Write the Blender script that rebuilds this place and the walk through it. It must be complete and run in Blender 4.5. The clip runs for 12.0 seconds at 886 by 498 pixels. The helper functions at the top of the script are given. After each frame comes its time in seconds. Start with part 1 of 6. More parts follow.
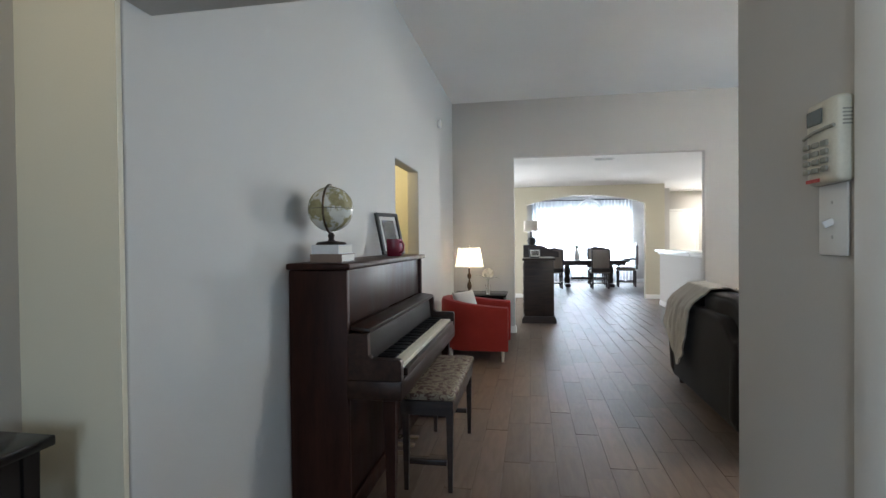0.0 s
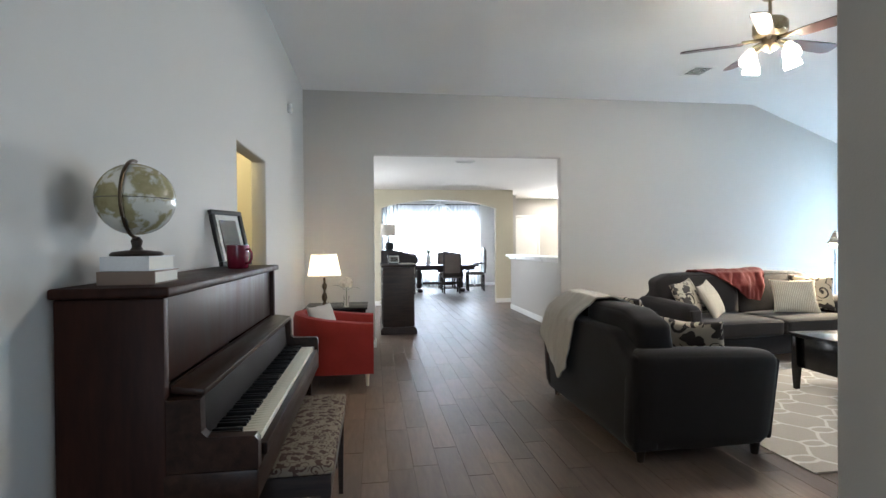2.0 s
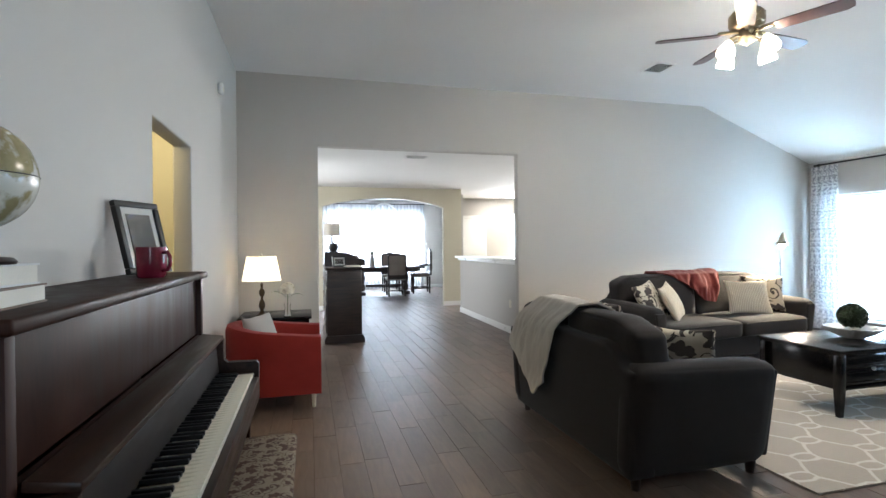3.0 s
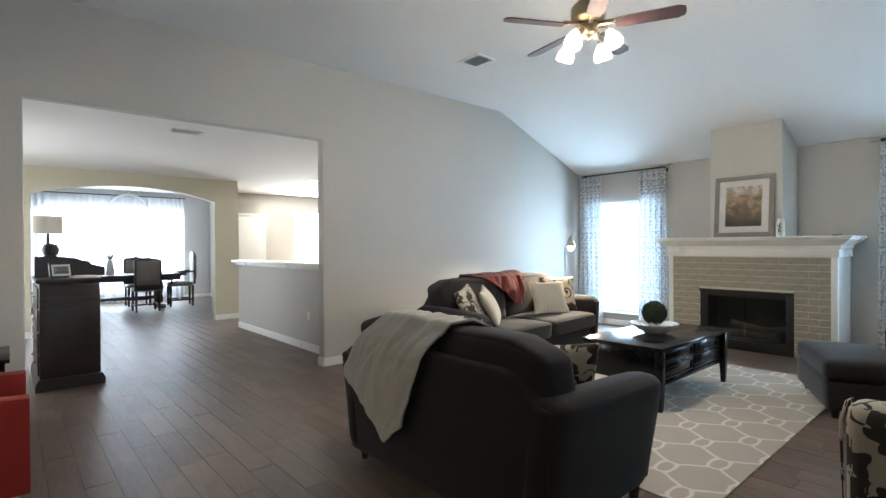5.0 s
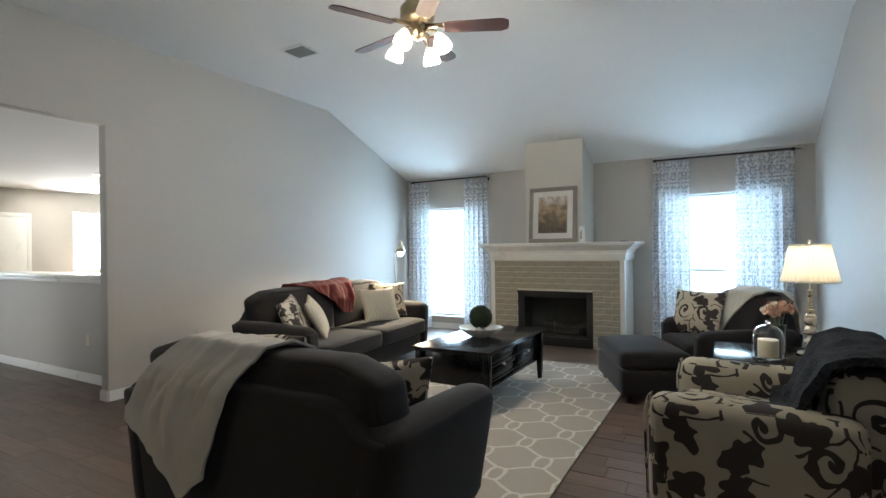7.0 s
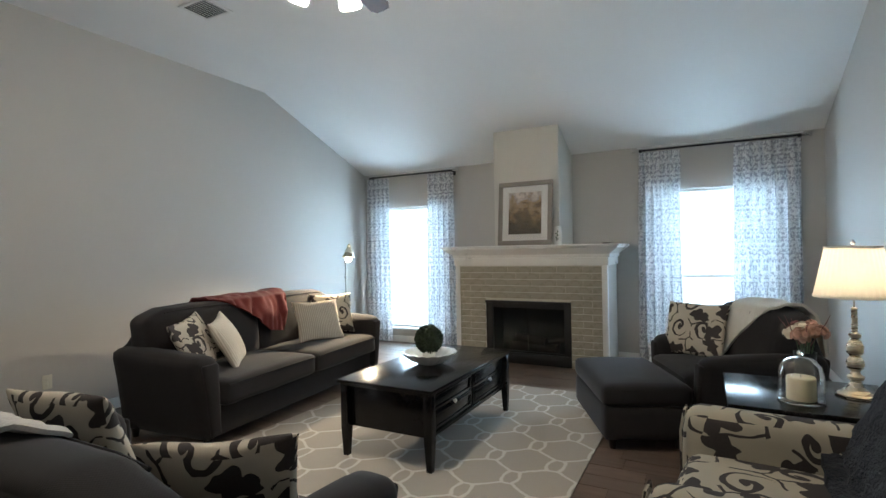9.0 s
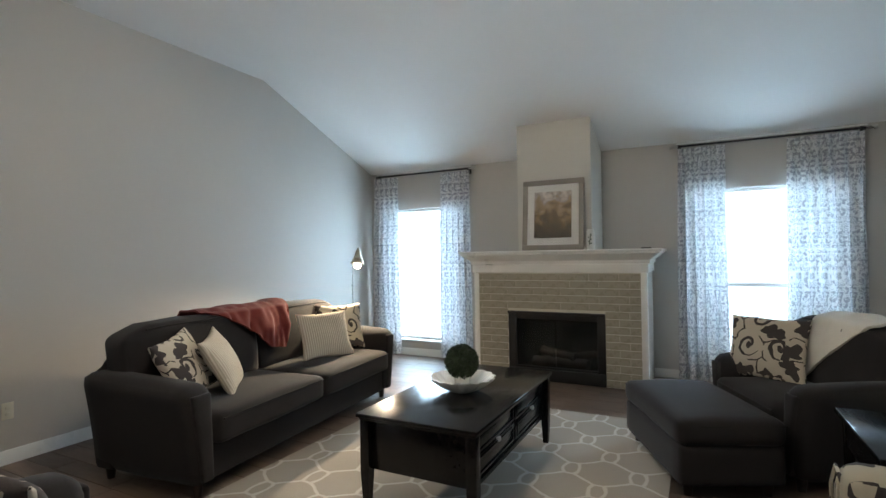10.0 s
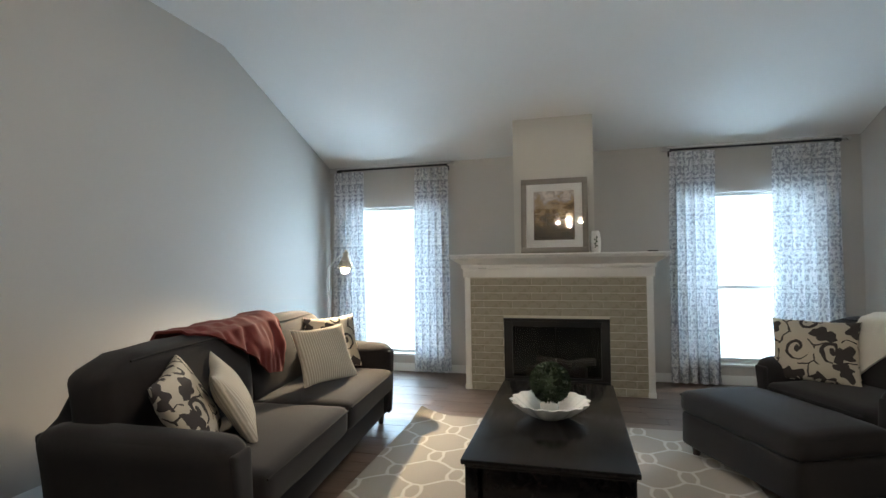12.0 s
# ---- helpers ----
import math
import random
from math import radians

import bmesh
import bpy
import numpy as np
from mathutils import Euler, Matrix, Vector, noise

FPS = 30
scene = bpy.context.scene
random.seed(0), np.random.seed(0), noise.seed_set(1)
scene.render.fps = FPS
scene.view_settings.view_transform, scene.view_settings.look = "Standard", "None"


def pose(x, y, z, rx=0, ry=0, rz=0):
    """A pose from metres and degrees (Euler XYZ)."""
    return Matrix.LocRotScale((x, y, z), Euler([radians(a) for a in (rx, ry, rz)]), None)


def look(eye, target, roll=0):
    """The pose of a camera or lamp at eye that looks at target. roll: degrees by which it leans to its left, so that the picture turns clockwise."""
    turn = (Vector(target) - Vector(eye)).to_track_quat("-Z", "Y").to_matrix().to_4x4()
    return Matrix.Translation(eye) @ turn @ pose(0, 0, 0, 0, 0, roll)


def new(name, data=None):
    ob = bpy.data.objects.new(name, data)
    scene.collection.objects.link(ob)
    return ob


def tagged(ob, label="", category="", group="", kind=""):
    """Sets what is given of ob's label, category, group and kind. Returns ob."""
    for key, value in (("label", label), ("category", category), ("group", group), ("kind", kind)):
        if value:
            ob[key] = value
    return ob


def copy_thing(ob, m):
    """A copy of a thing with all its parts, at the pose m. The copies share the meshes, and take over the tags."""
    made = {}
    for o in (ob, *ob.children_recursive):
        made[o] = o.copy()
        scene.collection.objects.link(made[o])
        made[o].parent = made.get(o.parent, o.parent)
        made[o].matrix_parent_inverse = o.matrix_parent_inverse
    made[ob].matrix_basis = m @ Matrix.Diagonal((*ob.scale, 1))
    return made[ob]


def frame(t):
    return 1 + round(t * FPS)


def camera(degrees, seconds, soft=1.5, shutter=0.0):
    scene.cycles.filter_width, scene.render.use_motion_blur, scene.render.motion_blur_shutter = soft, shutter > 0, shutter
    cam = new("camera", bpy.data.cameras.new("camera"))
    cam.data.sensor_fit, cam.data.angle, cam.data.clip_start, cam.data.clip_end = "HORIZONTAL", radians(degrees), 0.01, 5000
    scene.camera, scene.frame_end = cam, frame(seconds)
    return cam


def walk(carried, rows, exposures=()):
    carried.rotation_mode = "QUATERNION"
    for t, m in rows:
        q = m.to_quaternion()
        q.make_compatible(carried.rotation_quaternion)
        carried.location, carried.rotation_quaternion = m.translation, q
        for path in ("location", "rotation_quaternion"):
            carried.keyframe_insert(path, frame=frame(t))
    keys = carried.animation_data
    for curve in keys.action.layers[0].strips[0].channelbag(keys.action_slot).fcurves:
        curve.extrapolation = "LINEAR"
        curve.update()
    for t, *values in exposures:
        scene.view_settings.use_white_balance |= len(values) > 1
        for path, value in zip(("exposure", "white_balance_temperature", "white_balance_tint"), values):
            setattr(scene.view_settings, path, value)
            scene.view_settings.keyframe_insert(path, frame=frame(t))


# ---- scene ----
cam = camera(83.3, 12.0)

PATH = [
    (0, (0.256, 0.246, 1.313), (-0.09, 2.215, 1.286), -0.6),
    (0.5, (0.233, 0.329, 1.323), (0.005, 2.316, 1.3), -0.5),
    (1, (0.136, 0.474, 1.34), (0.155, 2.474, 1.32), -0.4),
    (1.5, (0.062, 0.625, 1.326), (0.239, 2.617, 1.306), -0.5),
    (2, (0.019, 0.903, 1.333), (0.295, 2.883, 1.316), -0.5),
    (2.5, (-0.033, 1.137, 1.333), (0.347, 3.101, 1.318), -0.5),
    (4.5, (-0.118, 2.258, 1.362), (0.991, 3.923, 1.344), -0.4),
    (5, (-0.065, 2.434, 1.328), (1.251, 3.939, 1.316), -0.4),
    (5.5, (0.013, 2.585, 1.313), (1.474, 3.951, 1.307), -0.4),
    (6, (0.028, 2.646, 1.315), (1.614, 3.865, 1.314), -0.5),
    (6.5, (0.058, 2.626, 1.33), (1.736, 3.713, 1.332), -0.6),
    (7, (0.138, 2.592, 1.349), (1.879, 3.575, 1.348), -0.7),
    (9, (1.124, 2.746, 1.362), (2.894, 3.677, 1.37), -1.0),
    (9.5, (1.356, 2.941, 1.369), (3.128, 3.867, 1.384), -0.9),
    (10, (1.518, 3.243, 1.375), (3.297, 4.156, 1.401), -0.9),
    (10.5, (1.624, 3.564, 1.366), (3.429, 4.425, 1.392), -0.8),
    (11, (1.67, 3.892, 1.385), (3.499, 4.701, 1.412), -0.9),
    (11.5, (1.643, 4.201, 1.398), (3.511, 4.915, 1.427), -0.9),
    (12, (1.646, 4.454, 1.373), (3.582, 4.955, 1.412), -0.9),
]
walk(cam, [(t, look(eye, target, roll)) for t, eye, target, roll in PATH],
     [(0, 0.98, 5800, 9), (2.5, 1.04, 5800, 9), (5, 0.76, 5900, 8), (6, 0.56, 5980, 8), (7, 0.47, 6000, 8), (9, 0.28, 6100, 9), (12, 0.08, 6300, 10)])

# ---- world, lights, exposure ----
world = bpy.data.worlds.new("world")
scene.world = world
world.use_nodes = True
_wt = world.node_tree
_sky = _wt.nodes.new("ShaderNodeTexSky")
_sky.sky_type = "NISHITA"
_sky.sun_disc = False
_sky.sun_elevation = radians(50)
_sky.sun_rotation = radians(200)
_wt.links.new(_sky.outputs[0], _wt.nodes["Background"].inputs[0])
_wt.nodes["Background"].inputs[1].default_value = 0.12


def lamp(name, kind, m, watts, colour, size=0.05, size_y=None):
    data = bpy.data.lights.new(name, kind)
    data.energy, data.color = watts, colour
    if kind == "AREA":
        data.shape, data.size, data.size_y = "RECTANGLE", size, size_y or size
    else:
        data.shadow_soft_size = size
    ob = new(name, data)
    ob.matrix_world = m
    return ob


DAY, WARM = (0.57, 0.81, 1.0), (1.0, 0.83, 0.60)
sun = lamp("sun", "SUN", pose(0, 0, 20, 40, 0, 20), 2.0, (1.0, 0.95, 0.88))
sun.data.angle = radians(0.5)
# daylight in the window openings: facing into the rooms; the last two are added fills
lamp("window_light_a", "AREA", look((7.72, 6.62, 1.15), (0, 6.62, 1.0)), 92, DAY, 1.24, 1.78)
lamp("window_light_b", "AREA", look((7.72, 2.66, 1.15), (0, 2.66, 1.0)), 102, DAY, 1.3, 1.78)
lamp("window_light_dining", "AREA", look((1.9, 17.05, 1.3), (1.9, 0, 1.1)), 300, (0.86, 0.94, 1.0), 2.9, 1.9)
lamp("window_light_kitchen", "AREA", look((5.58, 14.28, 1.6), (5.0, 0, 1.0)), 230, (1.0, 0.96, 0.88), 0.75, 1.2)
# fill for the half wall and den, through an opening added out of view
lamp("den_fill_light", "AREA", look((-1.36, 10.0, 1.3), (5.0, 10.0, 1.1)), 42, (1.0, 0.96, 0.90), 1.5, 1.5)
# cool fill from behind the walker; no such window is known
lamp("foyer_fill_light", "AREA", look((-0.2, -2.32, 1.4), (-0.2, 5, 1.2)), 14, (0.72, 0.86, 1.0), 0.8, 1.6)
# lamps of the place; the foyer one is an added fill
FAN = (3.17, 4.49)
for k in range(4):
    a = radians(1 + 90 * k)
    lamp("fan_bulb", "POINT", pose(FAN[0] + 0.185 * math.cos(a), FAN[1] + 0.185 * math.sin(a), 2.735), 28, (1.0, 0.86, 0.68), 0.035)
lamp("side_table_bulb", "POINT", pose(4.29, 2.09, 1.262), 21, WARM, 0.035)
lamp("corner_table_bulb", "POINT", pose(-0.56, 6.93, 1.15), 95, WARM, 0.035)
flood = lamp("floor_lamp_bulb", "SPOT", look((5.738, 6.42, 1.235), (5.45, 6.43, 0.5)), 190, (1.0, 0.78, 0.50), 0.02)
flood.data.spot_size, flood.data.spot_blend = radians(150), 0.85
lamp("hall_bulb", "POINT", pose(-1.6, 4.9, 2.3), 16, (1.0, 0.8, 0.42), 0.06)
# warm fill added to brighten the foyer walls, its source unseen
lamp("foyer_fill_bulb", "POINT", pose(-0.75, 0.55, 2.3), 3.6, (1.0, 0.8, 0.5), 0.08)
for kx, ky in ((4.29, 11.07), (4.66, 13.35)):
    lamp("kitchen_downlight_bulb", "AREA", look((kx, ky, 2.53), (kx, ky, 0)), 9, (1.0, 0.90, 0.74), 0.14)


# ---- materials ----
class Nodes:
    def __init__(self, name):
        self.mat = bpy.data.materials.new(name)
        self.mat.use_nodes = True
        self.t = self.mat.node_tree
        self.bsdf = self.t.nodes["Principled BSDF"]
        self.out = self.t.nodes["Material Output"]

    def add(self, kind):
        return self.t.nodes.new(kind)

    def link(self, a, b):
        self.t.links.new(a, b)

    def put(self, socket, value):
        if hasattr(value, "is_linked"):
            self.link(value, socket)
        else:
            socket.default_value = value

    def math(self, op, a, b=0.0, c=0.0):
        n = self.add("ShaderNodeMath")
        n.operation = op
        for s, v in zip(n.inputs, (a, b, c)):
            self.put(s, v)
        return n.outputs[0]

    def mix(self, f, a, b):
        n = self.add("ShaderNodeMix")
        n.data_type = "RGBA"
        self.put(n.inputs[0], f), self.put(n.inputs[6], a), self.put(n.inputs[7], b)
        return n.outputs[2]

    def vec(self, op, a, b=(0, 0, 0)):
        n = self.add("ShaderNodeVectorMath")
        n.operation = op
        self.put(n.inputs[0], a), self.put(n.inputs[1], b)
        return n.outputs[0]

    def coord(self, kind="Object"):
        return self.add("ShaderNodeTexCoord").outputs[kind]

    def noise(self, vector, scale, detail=3.0, stretch=None, distortion=0.0):
        if stretch:
            vector = self.vec("MULTIPLY", vector, stretch)
        n = self.add("ShaderNodeTexNoise")
        n.inputs["Scale"].default_value, n.inputs["Detail"].default_value = scale, detail
        n.inputs["Distortion"].default_value = distortion
        self.link(vector, n.inputs["Vector"])
        return n.outputs[0]

    def add_noise(self, scale):
        n = self.add("ShaderNodeTexNoise")
        n.inputs["Scale"].default_value = scale
        self.link(self.coord(), n.inputs["Vector"])
        return n.outputs[1]

    def remap(self, v, a, b, c=0.0, d=1.0):
        n = self.add("ShaderNodeMapRange")
        for s, x in zip(n.inputs, (v, a, b, c, d)):
            self.put(s, x)
        return n.outputs[0]

    def bump(self, height, strength, distance=0.01):
        n = self.add("ShaderNodeBump")
        n.inputs["Strength"].default_value, n.inputs["Distance"].default_value = strength, distance
        self.link(height, n.inputs["Height"])
        self.link(n.outputs[0], self.bsdf.inputs["Normal"])

    def set(self, **v):
        for k, x in v.items():
            self.put(self.bsdf.inputs[k.replace("_", " ")], x)
        return self


def rgb(r, g, b):
    return (r, g, b, 1.0)


def surface(name, colour, rough=0.5, metal=0.0, vary=0.12, scale=3.0, grain=60.0, bump=0.1, depth=0.002, stretch=None, spec=0.5):
    """A plain surface with variation at two scales, and fine relief."""
    n = Nodes(name)
    p = n.coord()
    big, fine = n.noise(p, scale, 3, stretch), n.noise(p, grain, 2, stretch)
    both = n.math("ADD", n.math("MULTIPLY", big, 0.7), n.math("MULTIPLY", fine, 0.3))
    dark = tuple(c * (1 - vary) for c in colour) + (1,)
    light = tuple(min(1, c * (1 + vary)) for c in colour) + (1,)
    n.set(Base_Color=n.mix(n.remap(both, 0.3, 0.7), dark, light), Metallic=metal)
    n.set(Roughness=n.remap(big, 0.3, 0.7, max(0.02, rough - 0.06), min(1, rough + 0.06)))
    n.bsdf.inputs["Specular IOR Level"].default_value = spec
    n.bump(fine, bump, depth)
    return n.mat


def wood(name, dark, light, rough=0.35, along=(1.2, 14, 14), coat=0.0, spec=0.5):
    n = Nodes(name)
    p = n.coord()
    g = n.noise(p, 3.0, 5, along, 0.6)
    f = n.noise(p, 22.0, 2, along)
    t = n.remap(n.math("ADD", n.math("MULTIPLY", g, 0.75), n.math("MULTIPLY", f, 0.25)), 0.35, 0.68)
    n.set(Base_Color=n.mix(t, rgb(*dark), rgb(*light)), Roughness=n.remap(g, 0.3, 0.7, rough - 0.05, rough + 0.1))
    n.bsdf.inputs["Coat Weight"].default_value = coat
    n.bsdf.inputs["Specular IOR Level"].default_value = spec
    n.bump(f, 0.04, 0.0006)
    return n.mat


def weave(name, colour, scale=420.0, vary=0.25, rough=0.95):
    n = Nodes(name)
    uv = n.coord("UV")
    x = n.add("ShaderNodeSeparateXYZ")
    n.link(uv, x.inputs[0])
    wx = n.math("SINE", n.math("MULTIPLY", x.outputs[0], scale * 2))
    wy = n.math("SINE", n.math("MULTIPLY", x.outputs[1], scale * 2))
    w = n.remap(n.math("MULTIPLY", wx, wy), -1, 1)
    big = n.noise(n.coord(), 5.0, 3)
    fine = n.noise(n.coord(), 130.0, 2)
    t = n.math("ADD", n.math("MULTIPLY", w, 0.3), n.math("ADD", n.math("MULTIPLY", big, 0.35), n.math("MULTIPLY", fine, 0.35)))
    n.set(Base_Color=n.mix(n.remap(t, 0.25, 0.75), tuple(c * (1 - vary) for c in colour) + (1,), tuple(c * (1 + vary) for c in colour) + (1,)), Roughness=rough)
    n.bsdf.inputs["Sheen Weight"].default_value = 0.1
    n.bsdf.inputs["Specular IOR Level"].default_value = 0.2
    n.bump(t, 0.35, 0.002)
    return n.mat


def ribbed(name, colour):
    """Cord-ribbed cloth: fine upright ribs with darker valleys."""
    n = Nodes(name)
    x = n.add("ShaderNodeSeparateXYZ")
    n.link(n.coord("UV"), x.inputs[0])
    rib = n.remap(n.math("SINE", n.math("MULTIPLY", x.outputs[0], 330.0)), -1, 1)
    fine = n.noise(n.coord(), 180.0, 2)
    t = n.math("ADD", n.math("MULTIPLY", rib, 0.6), n.math("MULTIPLY", fine, 0.4))
    n.set(Base_Color=n.mix(n.remap(t, 0.2, 0.8), tuple(c * 0.72 for c in colour) + (1,), tuple(c * 1.12 for c in colour) + (1,)), Roughness=0.95)
    n.bsdf.inputs["Specular IOR Level"].default_value = 0.2
    n.bump(t, 0.6, 0.004)
    return n.mat


def scroll_mask(n, scale, seed=0.0):
    """Leaves, spirals and stems, drawn by cells in the surface's own coordinates."""
    uv = n.vec("ADD", n.vec("MULTIPLY", n.coord("UV"), (scale, scale, 0)), (seed, seed * 0.7, 0))
    warp = n.add("ShaderNodeTexNoise")
    warp.inputs["Scale"].default_value = 1.3
    n.link(uv, warp.inputs["Vector"])
    uv = n.vec("ADD", uv, n.vec("MULTIPLY", n.vec("SUBTRACT", warp.outputs[1], (0.5, 0.5, 0.5)), (0.5, 0.5, 0)))
    cell = n.add("ShaderNodeTexVoronoi")
    cell.voronoi_dimensions = "2D"
    cell.inputs["Scale"].default_value = 1.0
    cell.inputs["Randomness"].default_value = 0.7
    n.link(uv, cell.inputs["Vector"])
    d = n.vec("SUBTRACT", uv, cell.outputs["Position"])
    xy = n.add("ShaderNodeSeparateXYZ")
    n.link(d, xy.inputs[0])
    col = n.add("ShaderNodeSeparateXYZ")
    n.link(cell.outputs["Color"], col.inputs[0])
    pick, turn = col.outputs[0], n.math("MULTIPLY", col.outputs[1], 6.283)
    r = cell.outputs["Distance"]
    th = n.math("ARCTAN2", xy.outputs[1], xy.outputs[0])
    lobes = n.math("SINE", n.math("ADD", n.math("MULTIPLY", th, 5.0), turn))
    oval = n.math("SINE", n.math("ADD", n.math("MULTIPLY", th, 2.0), turn))
    edge = n.math("MULTIPLY", 0.37, n.math("ADD", 1.0, n.math("ADD", n.math("MULTIPLY", lobes, 0.2), n.math("MULTIPLY", oval, 0.3))))
    leaf = n.math("MULTIPLY", n.math("LESS_THAN", r, edge), n.math("GREATER_THAN", pick, 0.42))
    s = n.math("FRACT", n.math("ADD", n.math("DIVIDE", n.math("ADD", th, turn), 6.2832), n.math("MULTIPLY", r, 2.6)))
    arm = n.math("LESS_THAN", n.math("ABSOLUTE", n.math("SUBTRACT", s, 0.5)), 0.19)
    arm = n.math("MULTIPLY", arm, n.math("LESS_THAN", r, 0.46))
    hub = n.math("LESS_THAN", r, 0.09)
    spiral = n.math("MULTIPLY", n.math("MAXIMUM", arm, hub), n.math("LESS_THAN", pick, 0.42))
    rim = n.add("ShaderNodeTexVoronoi")
    rim.voronoi_dimensions, rim.feature = "2D", "DISTANCE_TO_EDGE"
    rim.inputs["Scale"].default_value = 1.0
    rim.inputs["Randomness"].default_value = 0.7
    n.link(uv, rim.inputs["Vector"])
    stem = n.math("MULTIPLY", n.math("LESS_THAN", rim.outputs[0], 0.03), n.math("GREATER_THAN", n.noise(uv, 0.9, 1), 0.5))
    return n.math("MAXIMUM", n.math("MAXIMUM", leaf, spiral), stem)


def leaf_fabric(name, light, dark, scale, seed=0.0):
    n = Nodes(name)
    m = scroll_mask(n, scale, seed)
    fine = n.noise(n.coord(), 160.0, 2)
    big = n.noise(n.coord(), 6.0, 2)
    a = n.mix(big, rgb(*light), tuple(c * 0.86 for c in light) + (1,))
    b = n.mix(fine, rgb(*dark), tuple(c * 1.5 for c in dark) + (1,))
    n.set(Base_Color=n.mix(m, a, b), Roughness=0.9)
    n.bsdf.inputs["Specular IOR Level"].default_value = 0.2
    n.bump(n.math("ADD", fine, n.math("MULTIPLY", m, 0.6)), 0.3, 0.002)
    return n.mat


def cloth_through(name, light, dark=None, scale=10.0, clear=0.12, glow=0.55):
    """Thin cloth that lets light through, with a woven scroll pattern if dark is given."""
    n = Nodes(name)
    fine = n.noise(n.coord(), 200.0, 2)
    base = n.mix(fine, rgb(*light), tuple(c * 0.9 for c in light) + (1,))
    if dark:
        base = n.mix(scroll_mask(n, scale), base, rgb(*dark))
    n.set(Base_Color=base, Roughness=0.9)
    n.bsdf.inputs["Specular IOR Level"].default_value = 0.1
    n.bump(fine, 0.2, 0.001)
    tl = n.add("ShaderNodeBsdfTranslucent")
    n.link(base, tl.inputs[0])
    one = n.add("ShaderNodeMixShader")
    one.inputs[0].default_value = glow
    n.link(n.bsdf.outputs[0], one.inputs[1]), n.link(tl.outputs[0], one.inputs[2])
    two = n.add("ShaderNodeMixShader")
    two.inputs[0].default_value = clear
    tr = n.add("ShaderNodeBsdfTransparent")
    n.link(one.outputs[0], two.inputs[1]), n.link(tr.outputs[0], two.inputs[2])
    n.link(two.outputs[0], n.out.inputs[0])
    return n.mat


def glass(name, colour=(1, 1, 1), rough=0.0):
    n = Nodes(name)
    n.set(Base_Color=rgb(*colour), Roughness=rough)
    n.bsdf.inputs["Transmission Weight"].default_value = 1.0
    n.bsdf.inputs["IOR"].default_value = 1.45
    return n.mat


def thin_glass(name, share):
    """A flat pane: mostly clear, with a faint mirror image."""
    n = Nodes(name)
    tr, gl_ = n.add("ShaderNodeBsdfTransparent"), n.add("ShaderNodeBsdfGlossy")
    gl_.inputs["Roughness"].default_value = 0.015
    mx = n.add("ShaderNodeMixShader")
    mx.inputs[0].default_value = share
    n.link(tr.outputs[0], mx.inputs[1]), n.link(gl_.outputs[0], mx.inputs[2])
    n.link(mx.outputs[0], n.out.inputs[0])
    return n.mat


def glow(name, colour, strength):
    n = Nodes(name)
    n.set(Base_Color=rgb(*colour))
    n.bsdf.inputs["Emission Color"].default_value = rgb(*colour)
    n.bsdf.inputs["Emission Strength"].default_value = strength
    return n.mat


def plank_material():
    n = Nodes("wood_look_tile")
    p, rnd = n.coord(), n.add("ShaderNodeObjectInfo").outputs["Random"]
    shift = n.add("ShaderNodeCombineXYZ")
    n.link(n.math("MULTIPLY", rnd, 37.0), shift.inputs[0]), n.link(n.math("MULTIPLY", rnd, 91.0), shift.inputs[1])
    geo = n.add("ShaderNodeNewGeometry").outputs["Random Per Island"]
    n.link(n.math("MULTIPLY", geo, 53.0), shift.inputs[2])
    q = n.vec("ADD", p, shift.outputs[0])
    g, f = n.noise(q, 4.0, 5, (7, 1, 7), 0.8), n.noise(q, 30.0, 3, (6, 0.7, 6))
    t = n.math("ADD", n.math("MULTIPLY", g, 0.6), n.math("MULTIPLY", f, 0.4))
    c = n.mix(n.remap(t, 0.32, 0.68), rgb(0.088, 0.059, 0.043), rgb(0.152, 0.108, 0.081))
    tone = n.math("ADD", 0.82, n.math("MULTIPLY", n.math("FRACT", n.math("ADD", rnd, geo)), 0.36))
    n.set(Roughness=n.remap(f, 0.3, 0.7, 0.38, 0.52), Specular_IOR_Level=0.5)
    hsv = n.add("ShaderNodeHueSaturation")
    n.link(tone, hsv.inputs["Value"]), n.link(c, hsv.inputs["Color"])
    n.link(hsv.outputs[0], n.bsdf.inputs["Base Color"])
    n.bump(t, 0.12, 0.002)
    return n.mat


def brick_material():
    n = Nodes("glazed_brick_tile")
    rnd = n.add("ShaderNodeObjectInfo").outputs["Random"]
    f = n.noise(n.coord(), 9.0, 3)
    c = n.mix(rnd, rgb(0.315, 0.29, 0.23), rgb(0.345, 0.318, 0.252))
    n.set(Base_Color=n.mix(n.math("MULTIPLY", f, 0.4), c, rgb(0.26, 0.235, 0.18)), Roughness=n.remap(f, 0.3, 0.7, 0.22, 0.36))
    n.bump(f, 0.15, 0.003)
    return n.mat


